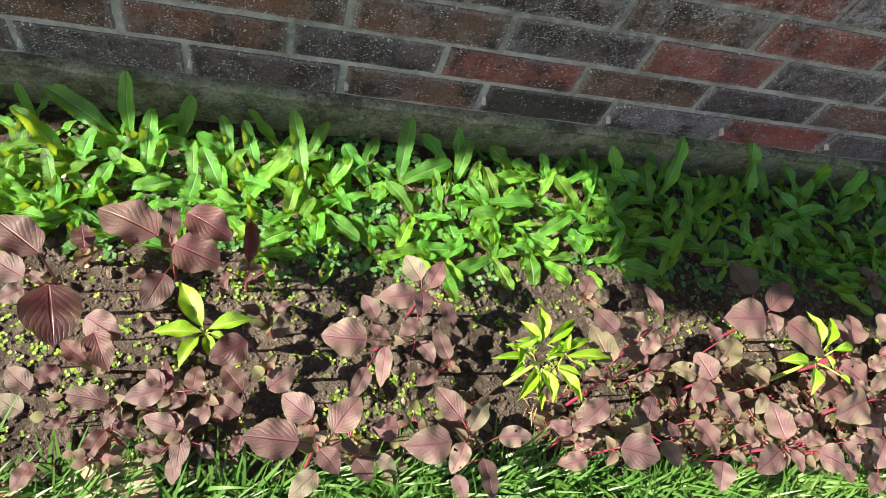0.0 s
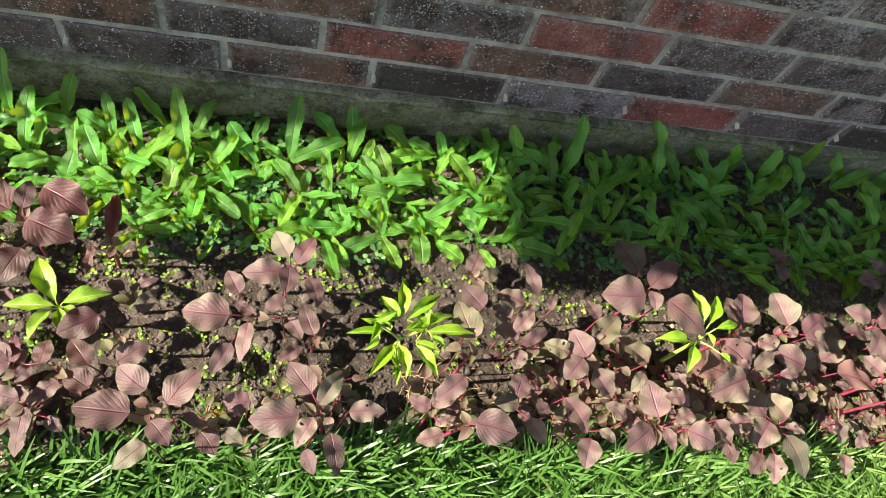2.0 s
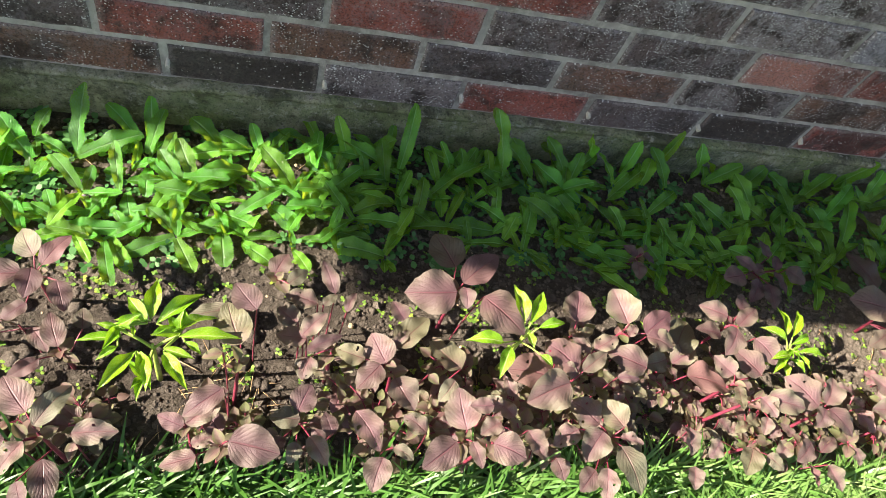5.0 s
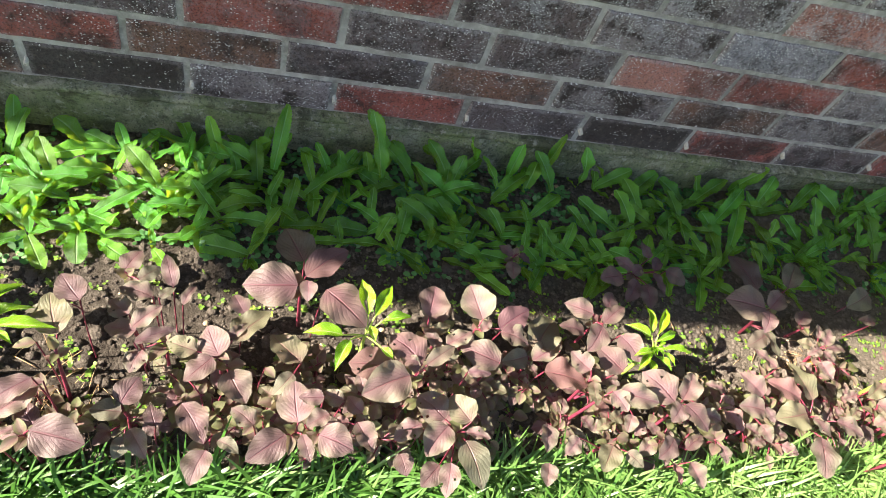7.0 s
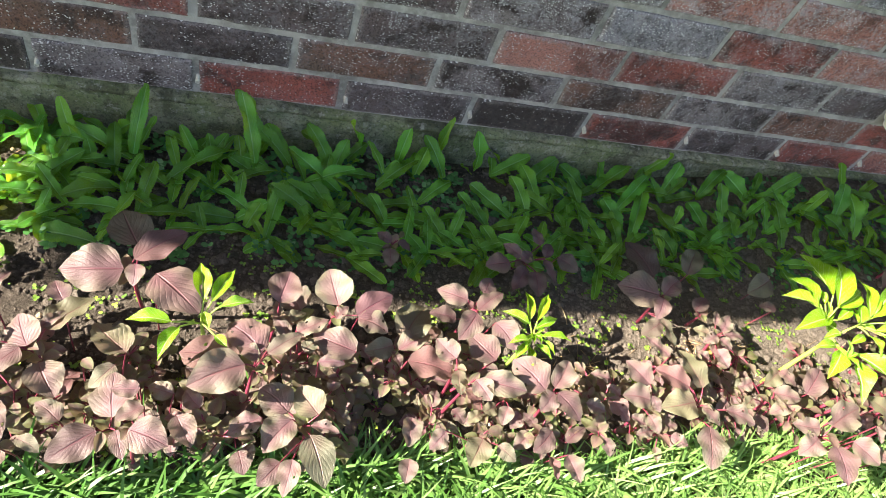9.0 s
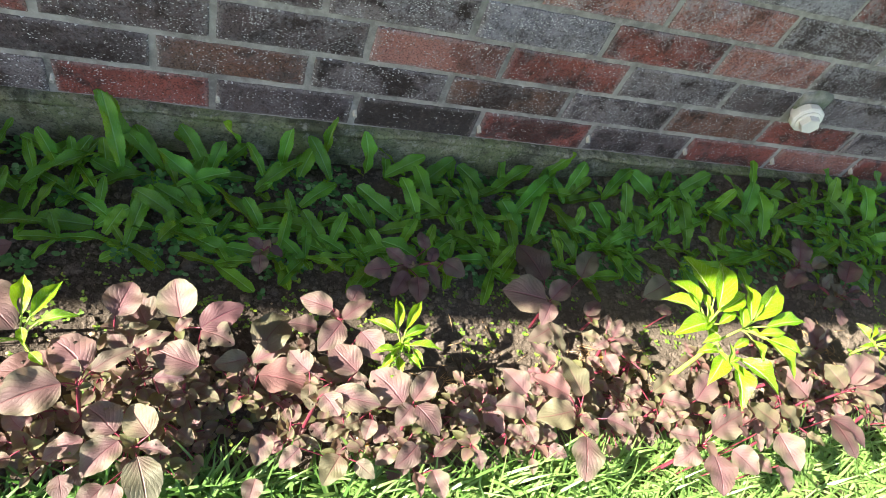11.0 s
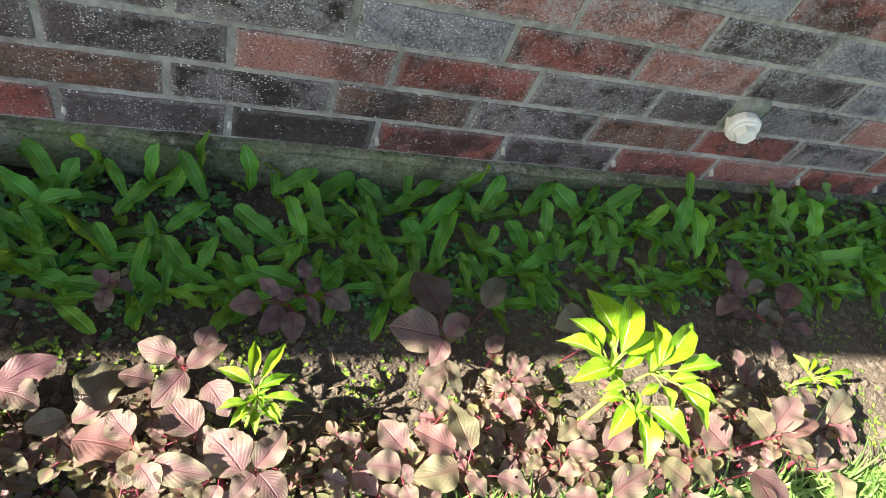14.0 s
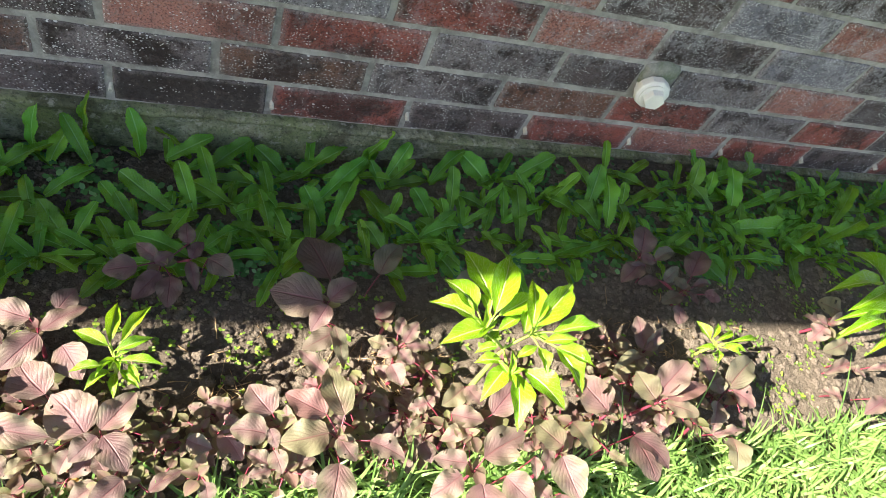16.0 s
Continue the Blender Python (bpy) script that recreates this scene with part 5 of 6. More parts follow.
culantro(-0.236, -0.060, [(0.0, 0.0, 0.069, 65, 54, 0.36)])
culantro(-0.290, -0.158, [(0.0, 0.0, 0.055, 8, 17, 0.57)])
culantro(-0.208, -0.087, [(0.0, 0.0, 0.061, 178, 15, 0.36)])
culantro(-0.300, -0.188, [(0.0, 0.0, 0.047, -174, 7, 0.32)])
culantro(-0.322, -0.227, [(0.0, 0.0, 0.064, 156, 5, 0.3)])
culantro(-0.213, -0.175, [(0.0, 0.0, 0.043, 71, 38, 0.56), (1.9, 0.9, 0.068, -21, 5, 0.46), (1.8, -1.8, 0.063, 173, 5, 0.29)])
culantro(-0.166, -0.090, [(0.0, 0.0, 0.052, 158, 30, 0.38), (0.7, -0.5, 0.065, 106, 34, 0.26)])
culantro(-0.114, -0.124, [(0.0, 0.0, 0.088, 110, 24, 0.24), (-0.6, -0.9, 0.046, 161, 20, 0.48), (1.8, 0.8, 0.053, 56, 18, 0.42)])
culantro(-0.163, -0.160, [(0.0, 0.0, 0.08, 118, 12, 0.33)])
culantro(-0.137, -0.177, [(0.0, 0.0, 0.076, 52, 12, 0.36)])
culantro(-0.043, -0.141, [(0.0, 0.0, 0.124, 104, 32, 0.2), (2.8, 0.2, 0.071, 53, 21, 0.31)])
culantro(-0.070, -0.200, [(0.0, 0.0, 0.097, 77, 15, 0.24), (-0.3, -0.7, 0.063, 159, 5, 0.33), (1.4, -1.1, 0.06, -150, 1, 0.44), (1.8, -0.6, 0.051, -57, 1, 0.29), (1.9, -0.2, 0.048, 60, 19, 0.37)])
culantro(-0.121, -0.224, [(0.0, 0.0, 0.04, 149, 9, 0.43)])
culantro(-0.030, -0.239, [(0.0, 0.0, 0.051, -152, 1, 0.44)])
culantro(-0.041, -0.077, [(0.0, 0.0, 0.067, 55, 43, 0.33)])
culantro(0.008, -0.078, [(0.0, 0.0, 0.058, -171, 16, 0.33), (1.1, 0.4, 0.101, -92, -2, 0.24)])
culantro(0.055, -0.120, [(0.0, 0.0, 0.073, 132, 30, 0.4)])
culantro(0.050, -0.078, [(0.0, 0.0, 0.046, 61, 34, 0.51)])
culantro(0.059, -0.157, [(0.0, 0.0, 0.049, 48, 19, 0.46)])
culantro(0.101, -0.109, [(0.0, 0.0, 0.051, 156, 18, 0.38), (0.8, 0.9, 0.101, 83, 41, 0.27), (1.0, 0.3, 0.093, 25, 10, 0.32), (-0.0, -2.5, 0.044, -12, 8, 0.71)])
culantro(0.189, -0.067, [(0.0, 0.0, 0.068, 140, 32, 0.33), (2.1, -2.0, 0.084, 95, 33, 0.27)])
culantro(0.205, -0.093, [(0.0, 0.0, 0.072, 72, 30, 0.34), (2.0, -0.8, 0.046, 63, 34, 0.34), (0.3, -2.5, 0.051, -87, 1, 0.44)])
culantro(0.306, -0.069, [(0.0, 0.0, 0.059, 144, 26, 0.55)])
culantro(0.186, -0.122, [(0.0, 0.0, 0.036, 16, 26, 0.67)])
culantro(0.175, -0.161, [(0.0, 0.0, 0.073, 101, 21, 0.25), (-1.4, -0.0, 0.049, -86, 1, 0.45), (1.0, -0.3, 0.073, -73, -3, 0.36)])
culantro(0.276, -0.140, [(0.0, 0.0, 0.07, 115, 22, 0.35)])
culantro(0.353, -0.071, [(0.0, 0.0, 0.094, -166, 4, 0.23), (1.5, -1.0, 0.053, 114, 43, 0.35), (0.0, 0.1, 0.053, 162, 17, 0.46)])
culantro(0.219, -0.203, [(0.0, 0.0, 0.081, 43, 11, 0.32)])
culantro(0.261, -0.232, [(0.0, 0.0, 0.058, 95, 26, 0.32), (-0.3, -0.3, 0.079, -154, -3, 0.3), (-0.1, -0.1, 0.068, 15, 5, 0.3), (-0.1, -0.5, 0.058, -62, -4, 0.43), (-0.6, 0.4, 0.048, 139, 19, 0.39)])
culantro(0.191, -0.225, [(0.0, 0.0, 0.079, -174, 4, 0.35), (-1.5, -1.6, 0.06, -59, -4, 0.37)])
culantro(0.010, -0.225, [(0.0, 0.0, 0.071, -108, -3, 0.25), (1.9, 2.1, 0.061, -171, 6, 0.3)])
culantro(0.064, -0.236, [(0.0, 0.0, 0.065, 127, 14, 0.35), (0.0, -0.9, 0.037, -126, -6, 0.34), (0.2, -0.9, 0.036, -44, -6, 0.39)])
culantro(0.046, -0.202, [(0.0, 0.0, 0.059, -6, 6, 0.34)])
culantro(0.099, -0.213, [(0.0, 0.0, 0.038, 109, 25, 0.42), (-0.4, 0.6, 0.043, 3, 8, 0.38)])
culantro(0.320, -0.219, [(0.0, 0.0, 0.057, -83, -4, 0.62), (1.4, 2.5, 0.083, 34, 11, 0.28)])
culantro(0.293, -0.202, [(0.0, 0.0, 0.063, -21, 1, 0.47), (2.6, 1.4, 0.06, -25, 6, 0.41)])
culantro(0.386, -0.172, [(0.0, 0.0, 0.056, -41, 1, 0.63)])
culantro(0.350, -0.228, [(0.0, 0.0, 0.054, 7, 1, 0.31), (0.1, -0.9, 0.052, -34, -4, 0.54)])
culantro(0.424, -0.246, [(0.0, 0.0, 0.038, -53, -6, 0.75), (0.7, 1.8, 0.056, 9, 1, 0.28)])
culantro(0.421, -0.137, [(0.0, 0.0, 0.078, 136, 28, 0.39), (2.2, -1.5, 0.044, 60, 21, 0.48)])
culantro(0.405, -0.081, [(0.0, 0.0, 0.06, 24, 16, 0.3), (-2.2, 1.6, 0.04, 45, 24, 0.48)])
culantro(0.506, -0.073, [(0.0, 0.0, 0.077, 115, 47, 0.27), (-1.7, -1.4, 0.058, 154, 16, 0.41), (-1.5, -1.3, 0.054, -177, 6, 0.43)])
culantro(0.588, -0.091, [(0.0, 0.0, 0.116, 77, 48, 0.2), (-0.2, -0.0, 0.102, 157, 15, 0.25), (-0.5, -1.7, 0.06, 178, 6, 0.37), (0.2, -0.4, 0.067, -42, 5, 0.36), (0.2, -1.6, 0.062, -92, 6, 0.33)])
culantro(0.466, -0.143, [(0.0, 0.0, 0.078, 36, 19, 0.34)])
culantro(0.546, -0.045, [(0.0, 0.0, 0.051, 10, 45, 0.45)])
culantro(0.533, -0.098, [(0.0, 0.0, 0.034, 110, 49, 0.6), (0.9, -1.4, 0.053, -73, 1, 0.34)])
culantro(0.638, -0.131, [(0.0, 0.0, 0.123, 33, 8, 0.23)])
culantro(0.682, -0.080, [(0.0, 0.0, 0.062, 130, 48, 0.33), (2.0, 0.8, 0.041, 100, 40, 0.35), (2.0, 1.4, 0.045, 52, 35, 0.41)])
culantro(0.773, -0.048, [(0.0, 0.0, 0.117, 134, 65, 0.25)])
culantro(0.750, -0.086, [(0.0, 0.0, 0.052, 100, 30, 0.36), (2.2, -0.1, 0.124, 111, 51, 0.2), (1.6, -0.6, 0.043, 160, 22, 0.52)])
culantro(0.823, -0.066, [(0.0, 0.0, 0.072, 130, 40, 0.34), (-1.0, -1.7, 0.068, -157, 5, 0.28), (-0.7, -1.9, 0.055, -63, 1, 0.32), (0.8, -0.8, 0.09, 144, 31, 0.22)])
culantro(0.897, -0.070, [(0.0, 0.0, 0.084, 128, 33, 0.33), (-2.6, 0.6, 0.062, 20, 15, 0.3), (0.3, -0.7, 0.061, 65, 36, 0.37)])
culantro(0.791, -0.080, [(0.0, 0.0, 0.042, 174, 22, 0.62)])
culantro(0.513, -0.158, [(0.0, 0.0, 0.05, -40, 1, 0.52)])
culantro(0.476, -0.209, [(0.0, 0.0, 0.063, -12, 1, 0.31)])
culantro(0.559, -0.248, [(0.0, 0.0, 0.077, 169, 1, 0.39), (0.1, 0.3, 0.088, 60, 17, 0.27)])
culantro(0.606, -0.156, [(0.0, 0.0, 0.055, -29, 1, 0.4)])
culantro(0.664, -0.179, [(0.0, 0.0, 0.061, 61, 25, 0.26)])
culantro(0.743, -0.188, [(0.0, 0.0, 0.072, 177, 5, 0.46), (0.4, 0.0, 0.052, 28, 18, 0.53), (0.6, 1.6, 0.061, 86, 25, 0.28), (1.7, -1.5, 0.045, 59, 21, 0.52)])
culantro(0.791, -0.221, [(0.0, 0.0, 0.1, 75, 15, 0.25), (0.1, -0.1, 0.063, -35, -4, 0.41), (1.1, -0.0, 0.052, -52, -4, 0.37), (0.6, -0.6, 0.044, -149, 1, 0.37)])
culantro(0.702, -0.215, [(0.0, 0.0, 0.08, -5, 1, 0.3), (0.2, 0.0, 0.056, -179, 1, 0.28), (-0.2, -0.2, 0.041, -127, -6, 0.27)])
culantro(0.841, -0.194, [(0.0, 0.0, 0.088, -11, -3, 0.33), (0.6, 0.8, 0.042, 103, 23, 0.33), (1.3, 0.4, 0.059, 114, 16, 0.32), (-1.4, 0.2, 0.043, 176, 8, 0.36), (1.5, 0.8, 0.03, -155, 11, 0.54), (1.8, 0.0, 0.105, -30, 1, 0.24), (2.0, 1.6, 0.02, 16, 17, 0.73)])
culantro(0.894, -0.165, [(0.0, 0.0, 0.056, 129, 17, 0.56), (0.1, -0.1, 0.086, 150, 11, 0.32)])
culantro(0.882, -0.025, [(0.0, 0.0, 0.059, 175, 51, 0.44), (0.6, -1.3, 0.044, -129, 21, 0.39)])
culantro(0.955, 0.004, [(0.0, 0.0, 0.109, -151, 68, 0.23)])
culantro(0.987, -0.076, [(0.0, 0.0, 0.062, 121, 25, 0.31), (-1.6, -0.9, 0.051, -177, 7, 0.39)])
culantro(0.925, -0.042, [(0.0, 0.0, 0.046, 32, 34, 0.55)])
culantro(0.910, -0.126, [(0.0, 0.0, 0.112, 142, 13, 0.23)])
culantro(0.973, -0.104, [(0.0, 0.0, 0.095, 38, 10, 0.28)])
culantro(1.018, -0.037, [(0.0, 0.0, 0.075, 66, 72, 0.32)])
culantro(1.098, -0.070, [(0.0, 0.0, 0.081, 125, 35, 0.29)])
culantro(1.097, -0.014, [(0.0, 0.0, 0.111, 56, 89, 0.17)])
culantro(1.044, -0.070, [(0.0, 0.0, 0.058, 63, 27, 0.46)])
culantro(0.984, -0.191, [(0.0, 0.0, 0.121, 138, 12, 0.23), (-0.0, 0.6, 0.06, 122, 26, 0.33), (-0.7, 2.3, 0.099, -8, 3, 0.26), (1.9, -1.1, 0.068, -43, -3, 0.38)])
culantro(0.823, -0.140, [(0.0, 0.0, 0.036, 157, 26, 0.51)])
culantro(0.798, -0.182, [(0.0, 0.0, 0.045, 93, 21, 0.29)])
culantro(0.884, -0.193, [(0.0, 0.0, 0.057, 46, 16, 0.34)])
culantro(0.967, -0.148, [(0.0, 0.0, 0.077, 5, 4, 0.35)])
culantro(1.045, -0.131, [(0.0, 0.0, 0.075, 36, 12, 0.34)])
culantro(1.084, -0.220, [(0.0, 0.0, 0.048, 156, 1, 0.39), (0.3, 0.6, 0.074, 127, 21, 0.36), (0.3, 0.6, 0.069, 64, 22, 0.28)])
culantro(1.166, -0.170, [(0.0, 0.0, 0.076, 132, 12, 0.33), (0.9, -0.4, 0.078, 11, 4, 0.33), (-0.0, -0.6, 0.056, 123, 17, 0.37)])
culantro(1.094, -0.182, [(0.0, 0.0, 0.087, -19, 1, 0.33)])
culantro(0.922, -0.178, [(0.0, 0.0, 0.03, -14, 12, 0.49), (2.4, -0.9, 0.026, 77, 13, 0.48)])
culantro(1.164, -0.038, [(0.0, 0.0, 0.085, 118, 72, 0.26)])
culantro(1.229, -0.015, [(0.0, 0.0, 0.063, 176, 47, 0.43)])
culantro(1.203, -0.038, [(0.0, 0.0, 0.079, 18, 27, 0.37)])
culantro(1.256, -0.066, [(0.0, 0.0, 0.094, 36, 16, 0.34), (-0.7, -1.9, 0.08, -1, 4, 0.33)])
culantro(1.386, -0.070, [(0.0, 0.0, 0.07, 135, 13, 0.49), (0.5, -0.6, 0.115, 31, 15, 0.25), (-1.1, -1.3, 0.089, -143, 4, 0.31)])
culantro(1.518, -0.019, [(0.0, 0.0, 0.088, 7, 59, 0.39)])
culantro(1.559, -0.060, [(0.0, 0.0, 0.074, 50, 34, 0.37), (0.4, -0.7, 0.058, 31, 33, 0.37), (-1.1, -2.7, 0.054, 116, 26, 0.38), (-1.0, -2.3, 0.079, 7, 12, 0.31)])
culantro(1.438, -0.114, [(0.0, 0.0, 0.108, 42, 17, 0.26)])
culantro(1.449, -0.186, [(0.0, 0.0, 0.125, 65, 13, 0.22), (-0.9, 2.5, 0.072, 112, 12, 0.48), (0.2, 0.4, 0.059, -60, -2, 0.53)])
culantro(1.246, -0.153, [(0.0, 0.0, 0.087, 108, 17, 0.29), (-0.4, 0.6, 0.071, 8, 5, 0.32)])
culantro(1.212, -0.149, [(0.0, 0.0, 0.091, 142, 10, 0.36)])
culantro(1.358, -0.187, [(0.0, 0.0, 0.077, 104, 20, 0.32), (-0.4, -0.3, 0.059, 164, 6, 0.56), (-0.5, -0.6, 0.055, -171, 1, 0.41), (0.4, -0.2, 0.067, -6, 1, 0.46), (-0.2, -0.8, 0.042, -105, -5, 0.43)])
culantro(1.297, -0.129, [(0.0, 0.0, 0.063, 153, 15, 0.38)])
culantro(1.553, -0.183, [(0.0, 0.0, 0.093, 119, 7, 0.43), (0.2, -0.7, 0.072, -93, -3, 0.24), (0.6, -0.5, 0.081, -12, 8, 0.31)])
culantro(1.555, -0.142, [(0.0, 0.0, 0.042, 64, 41, 0.4)])
culantro(1.535, -0.219, [(0.0, 0.0, 0.063, 121, 12, 0.43)])
culantro(1.600, -0.150, [(0.0, 0.0, 0.077, -45, 7, 0.56), (2.4, -0.3, 0.065, 114, 11, 0.52)])
culantro(1.634, -0.073, [(0.0, 0.0, 0.086, 39, 24, 0.32)])
culantro(1.659, -0.134, [(0.0, 0.0, 0.076, 85, 29, 0.33)])
culantro(1.617, -0.213, [(0.0, 0.0, 0.065, -59, 1, 0.47)])
culantro(1.331, -0.035, [(0.0, 0.0, 0.049, -58, 7, 0.36)])
culantro(1.410, -0.092, [(0.0, 0.0, 0.056, -78, 6, 0.35)])
culantro(1.278, -0.041, [(0.0, 0.0, 0.049, -152, 7, 0.28)])
culantro(1.315, -0.198, [(0.0, 0.0, 0.031, -54, -7, 0.58)])
culantro(1.739, -0.089, [(0.0, 0.0, 0.078, 131, 13, 0.65), (0.3, -1.9, 0.075, -113, -7, 0.28)])
culantro(1.782, -0.073, [(0.0, 0.0, 0.094, 22, 23, 0.29)])
culantro(1.719, -0.123, [(0.0, 0.0, 0.057, 29, 35, 0.34), (0.2, -0.7, 0.051, 161, 10, 0.61)])
culantro(1.751, -0.157, [(0.0, 0.0, 0.056, 89, 28, 0.33), (0.0, -0.7, 0.074, 16, 21, 0.27)])
culantro(1.770, -0.199, [(0.0, 0.0, 0.099, 86, 16, 0.28)])
culantro(1.848, -0.119, [(0.0, 0.0, 0.068, 33, 38, 0.33), (-2.3, 0.6, 0.078, -36, 7, 0.53)])
culantro(1.910, -0.141, [(0.0, 0.0, 0.084, 69, 35, 0.37)])
culantro(1.881, -0.111, [(0.0, 0.0, 0.095, -114, -5, 0.23)])
culantro(1.921, -0.187, [(0.0, 0.0, 0.065, 127, 10, 0.62), (1.7, 0.5, 0.097, 83, 22, 0.3)])
culantro(1.986, -0.130, [(0.0, 0.0, 0.04, 84, 41, 0.51), (0.9, -0.1, 0.073, 22, 14, 0.27)])
culantro(1.995, -0.199, [(0.0, 0.0, 0.064, 113, 13, 0.56), (-1.1, 2.8, 0.029, 147, 9, 0.69)])
culantro(2.028, -0.133, [(0.0, 0.0, 0.1, -8, 1, 0.27)])
culantro(2.152, -0.105, [(0.0, 0.0, 0.081, 69, 35, 0.36), (0.8, 0.1, 0.119, 0, 0, 0.16)])
culantro(2.191, -0.103, [(0.0, 0.0, 0.054, 72, 42, 0.38)])
culantro(2.230, -0.148, [(0.0, 0.0, 0.103, 79, 26, 0.34)])
culantro(2.325, -0.050, [(0.0, 0.0, 0.066, 127, 50, 0.55)])
culantro(2.270, -0.123, [(0.0, 0.0, 0.12, 19, 8, 0.17)])
culantro(1.881, -0.190, [(0.0, 0.0, 0.106, -38, 2, 0.45)])
culantro(1.819, -0.202, [(0.0, 0.0, 0.087, -28, 4, 0.43)])
culantro(1.704, -0.194, [(0.0, 0.0, 0.074, -18, 5, 0.37)])
culantro(2.043, -0.188, [(0.0, 0.0, 0.132, 0, 0, 0.2), (-0.5, -1.0, 0.151, -38, -1, 0.25), (-0.8, -1.4, 0.076, -28, -3, 0.38)])
culantro(2.175, -0.186, [(0.0, 0.0, 0.184, 5, 0, 0.16), (-0.1, -2.8, 0.069, -105, -3, 0.29)])
culantro(2.311, -0.164, [(0.0, 0.0, 0.086, 36, 11, 0.21), (-0.7, -0.4, 0.063, 49, 24, 0.33)])
culantro(2.337, -0.212, [(0.0, 0.0, 0.056, 35, 17, 0.34), (-0.3, -0.7, 0.128, 27, 7, 0.2), (0.5, -0.7, 0.083, -101, -3, 0.31)])
culantro(2.251, -0.236, [(0.0, 0.0, 0.078, -10, -3, 0.24)])
culantro(1.816, -0.089, [(0.0, 0.0, 0.027, 26, 44, 0.51)])
culantro(2.102, -0.069, [(0.0, 0.0, 0.091, -137, 10, 0.16)])
culantro(2.068, -0.152, [(0.0, 0.0, 0.038, -53, 9, 0.72)])
culantro(2.378, -0.100, [(0.0, 0.0, 0.137, 12, 3, 0.16)])
culantro(2.446, -0.106, [(0.0, 0.0, 0.127, 23, 12, 0.19)])
culantro(2.508, -0.150, [(0.0, 0.0, 0.115, 47, 18, 0.23)])
culantro(2.616, -0.107, [(0.0, 0.0, 0.114, 20, 8, 0.18)])
culantro(2.426, -0.202, [(0.0, 0.0, 0.175, 20, 5, 0.17), (0.4, 0.2, 0.104, -154, 1, 0.26), (0.4, 0.2, 0.078, -15, 1, 0.26)])
culantro(2.553, -0.170, [(0.0, 0.0, 0.095, -6, 1, 0.27)])
culantro(2.450, -0.153, [(0.0, 0.0, 0.058, 60, 26, 0.37)])
culantro(2.301, -0.227, [(0.0, 0.0, 0.042, -164, -6, 0.27)])
culantro(2.657, -0.143, [(0.0, 0.0, 0.126, 26, 7, 0.17)])
culantro(2.587, -0.092, [(0.0, 0.0, 0.038, 47, 43, 0.4)])
culantro(2.402, -0.154, [(0.0, 0.0, 0.04, 126, 23, 0.7)])
culantro(2.611, -0.208, [(0.0, 0.0, 0.119, 9, 0, 0.16)])
culantro(2.698, -0.161, [(0.0, 0.0, 0.118, 8, 3, 0.17)])

# culantro that fills the rest of the strip
taken = [(o.location.x, o.location.y) for o in scene.objects if o.name.startswith("culantro_plant")]
while len(taken) < 285:
    x, y = chance.uniform(-0.55, 2.9), chance.uniform(-0.262, -0.05)
    near = min((a - x) ** 2 + (b - y) ** 2 for a, b in taken) ** 0.5
    if near > 0.025:
        taken.append((x, y))
        turn = chance.uniform(0, 360)
        culantro(x, y, [(0, 0, chance.uniform(0.05, 0.085), turn + i * 137 + chance.uniform(-25, 25), chance.uniform(4, 24), chance.uniform(0.22, 0.29)) for i in range(chance.randint(3, 4))])
    elif chance.random() < 0.0006:
        break

bright = [(o.location.x, o.location.y) for o in scene.objects if o.name.startswith("yellow_green_plant")]
# middling amaranths that close the front of the row, densest along the middle stretch
placed = 0
while placed < 150:
    x, y = chance.uniform(-0.42, 2.12), chance.uniform(-0.555, -0.42)
    if x < 0.48 and (y > -0.5 or chance.random() < 0.45) or 1.22 < x < 1.42 and y > -0.47 or x > 1.9 and y > -0.47 or x > 2.06 or min(math.hypot(a - x, b - y) for a, b in bright) < 0.055:
        continue
    placed += 1
    turn, tall, leaves = chance.uniform(0, 360), chance.uniform(0.025, 0.065), []
    big = chance.uniform(1.5, 3.0)
    for i in range(chance.randint(5, 7)):
        a, reach = turn + i * 137 + chance.uniform(-20, 20), chance.uniform(0.5, 2.4)
        leaves.append((reach * math.cos(radians(a)), reach * math.sin(radians(a)), tall * 100 - chance.uniform(0, 1.6), big * chance.uniform(0.7, 1.15), a + chance.uniform(-30, 30), chance.uniform(-22, 8), chance.uniform(0.66, 0.9)))
    amaranth(x, y, tall, leaves)

# seedlings under and between the larger amaranths
for i in range(85):
    x = chance.uniform(-0.5, 2.15)
    front = chance.random() < 0.8
    y = chance.uniform(-0.55, -0.46) if front else chance.uniform(-0.46, -0.40)
    if 1.24 < x < 1.40 and y > -0.46 or x < 0.45 and (not front or chance.random() < 0.35) or x > 1.92:
        continue
    seedling(x, y, chance.uniform(0.011, 0.021))


# ---------------------------------------------------------------- small weeds, grass and litter
def strip_data(base, heading, length, width, lift, curl, steps=5):
    """A grass blade as a tapering strip."""
    d = Vector((math.cos(heading), math.sin(heading), 0))
    side = Vector((-d.y, d.x, 0))
    v, f, p, a = [], [], Vector(base), lift
    for i in range(steps + 1):
        u = i / steps
        w = width * (1 - u ** 2.2) * 0.5 + 0.0002
        v += [p - side * w, p + side * w]
        p = p + (d * math.cos(a) + Vector((0, 0, math.sin(a)))) * length / steps
        a -= curl / steps
    f = [(2 * i, 2 * i + 1, 2 * i + 3, 2 * i + 2) for i in range(steps)]
    return v, f


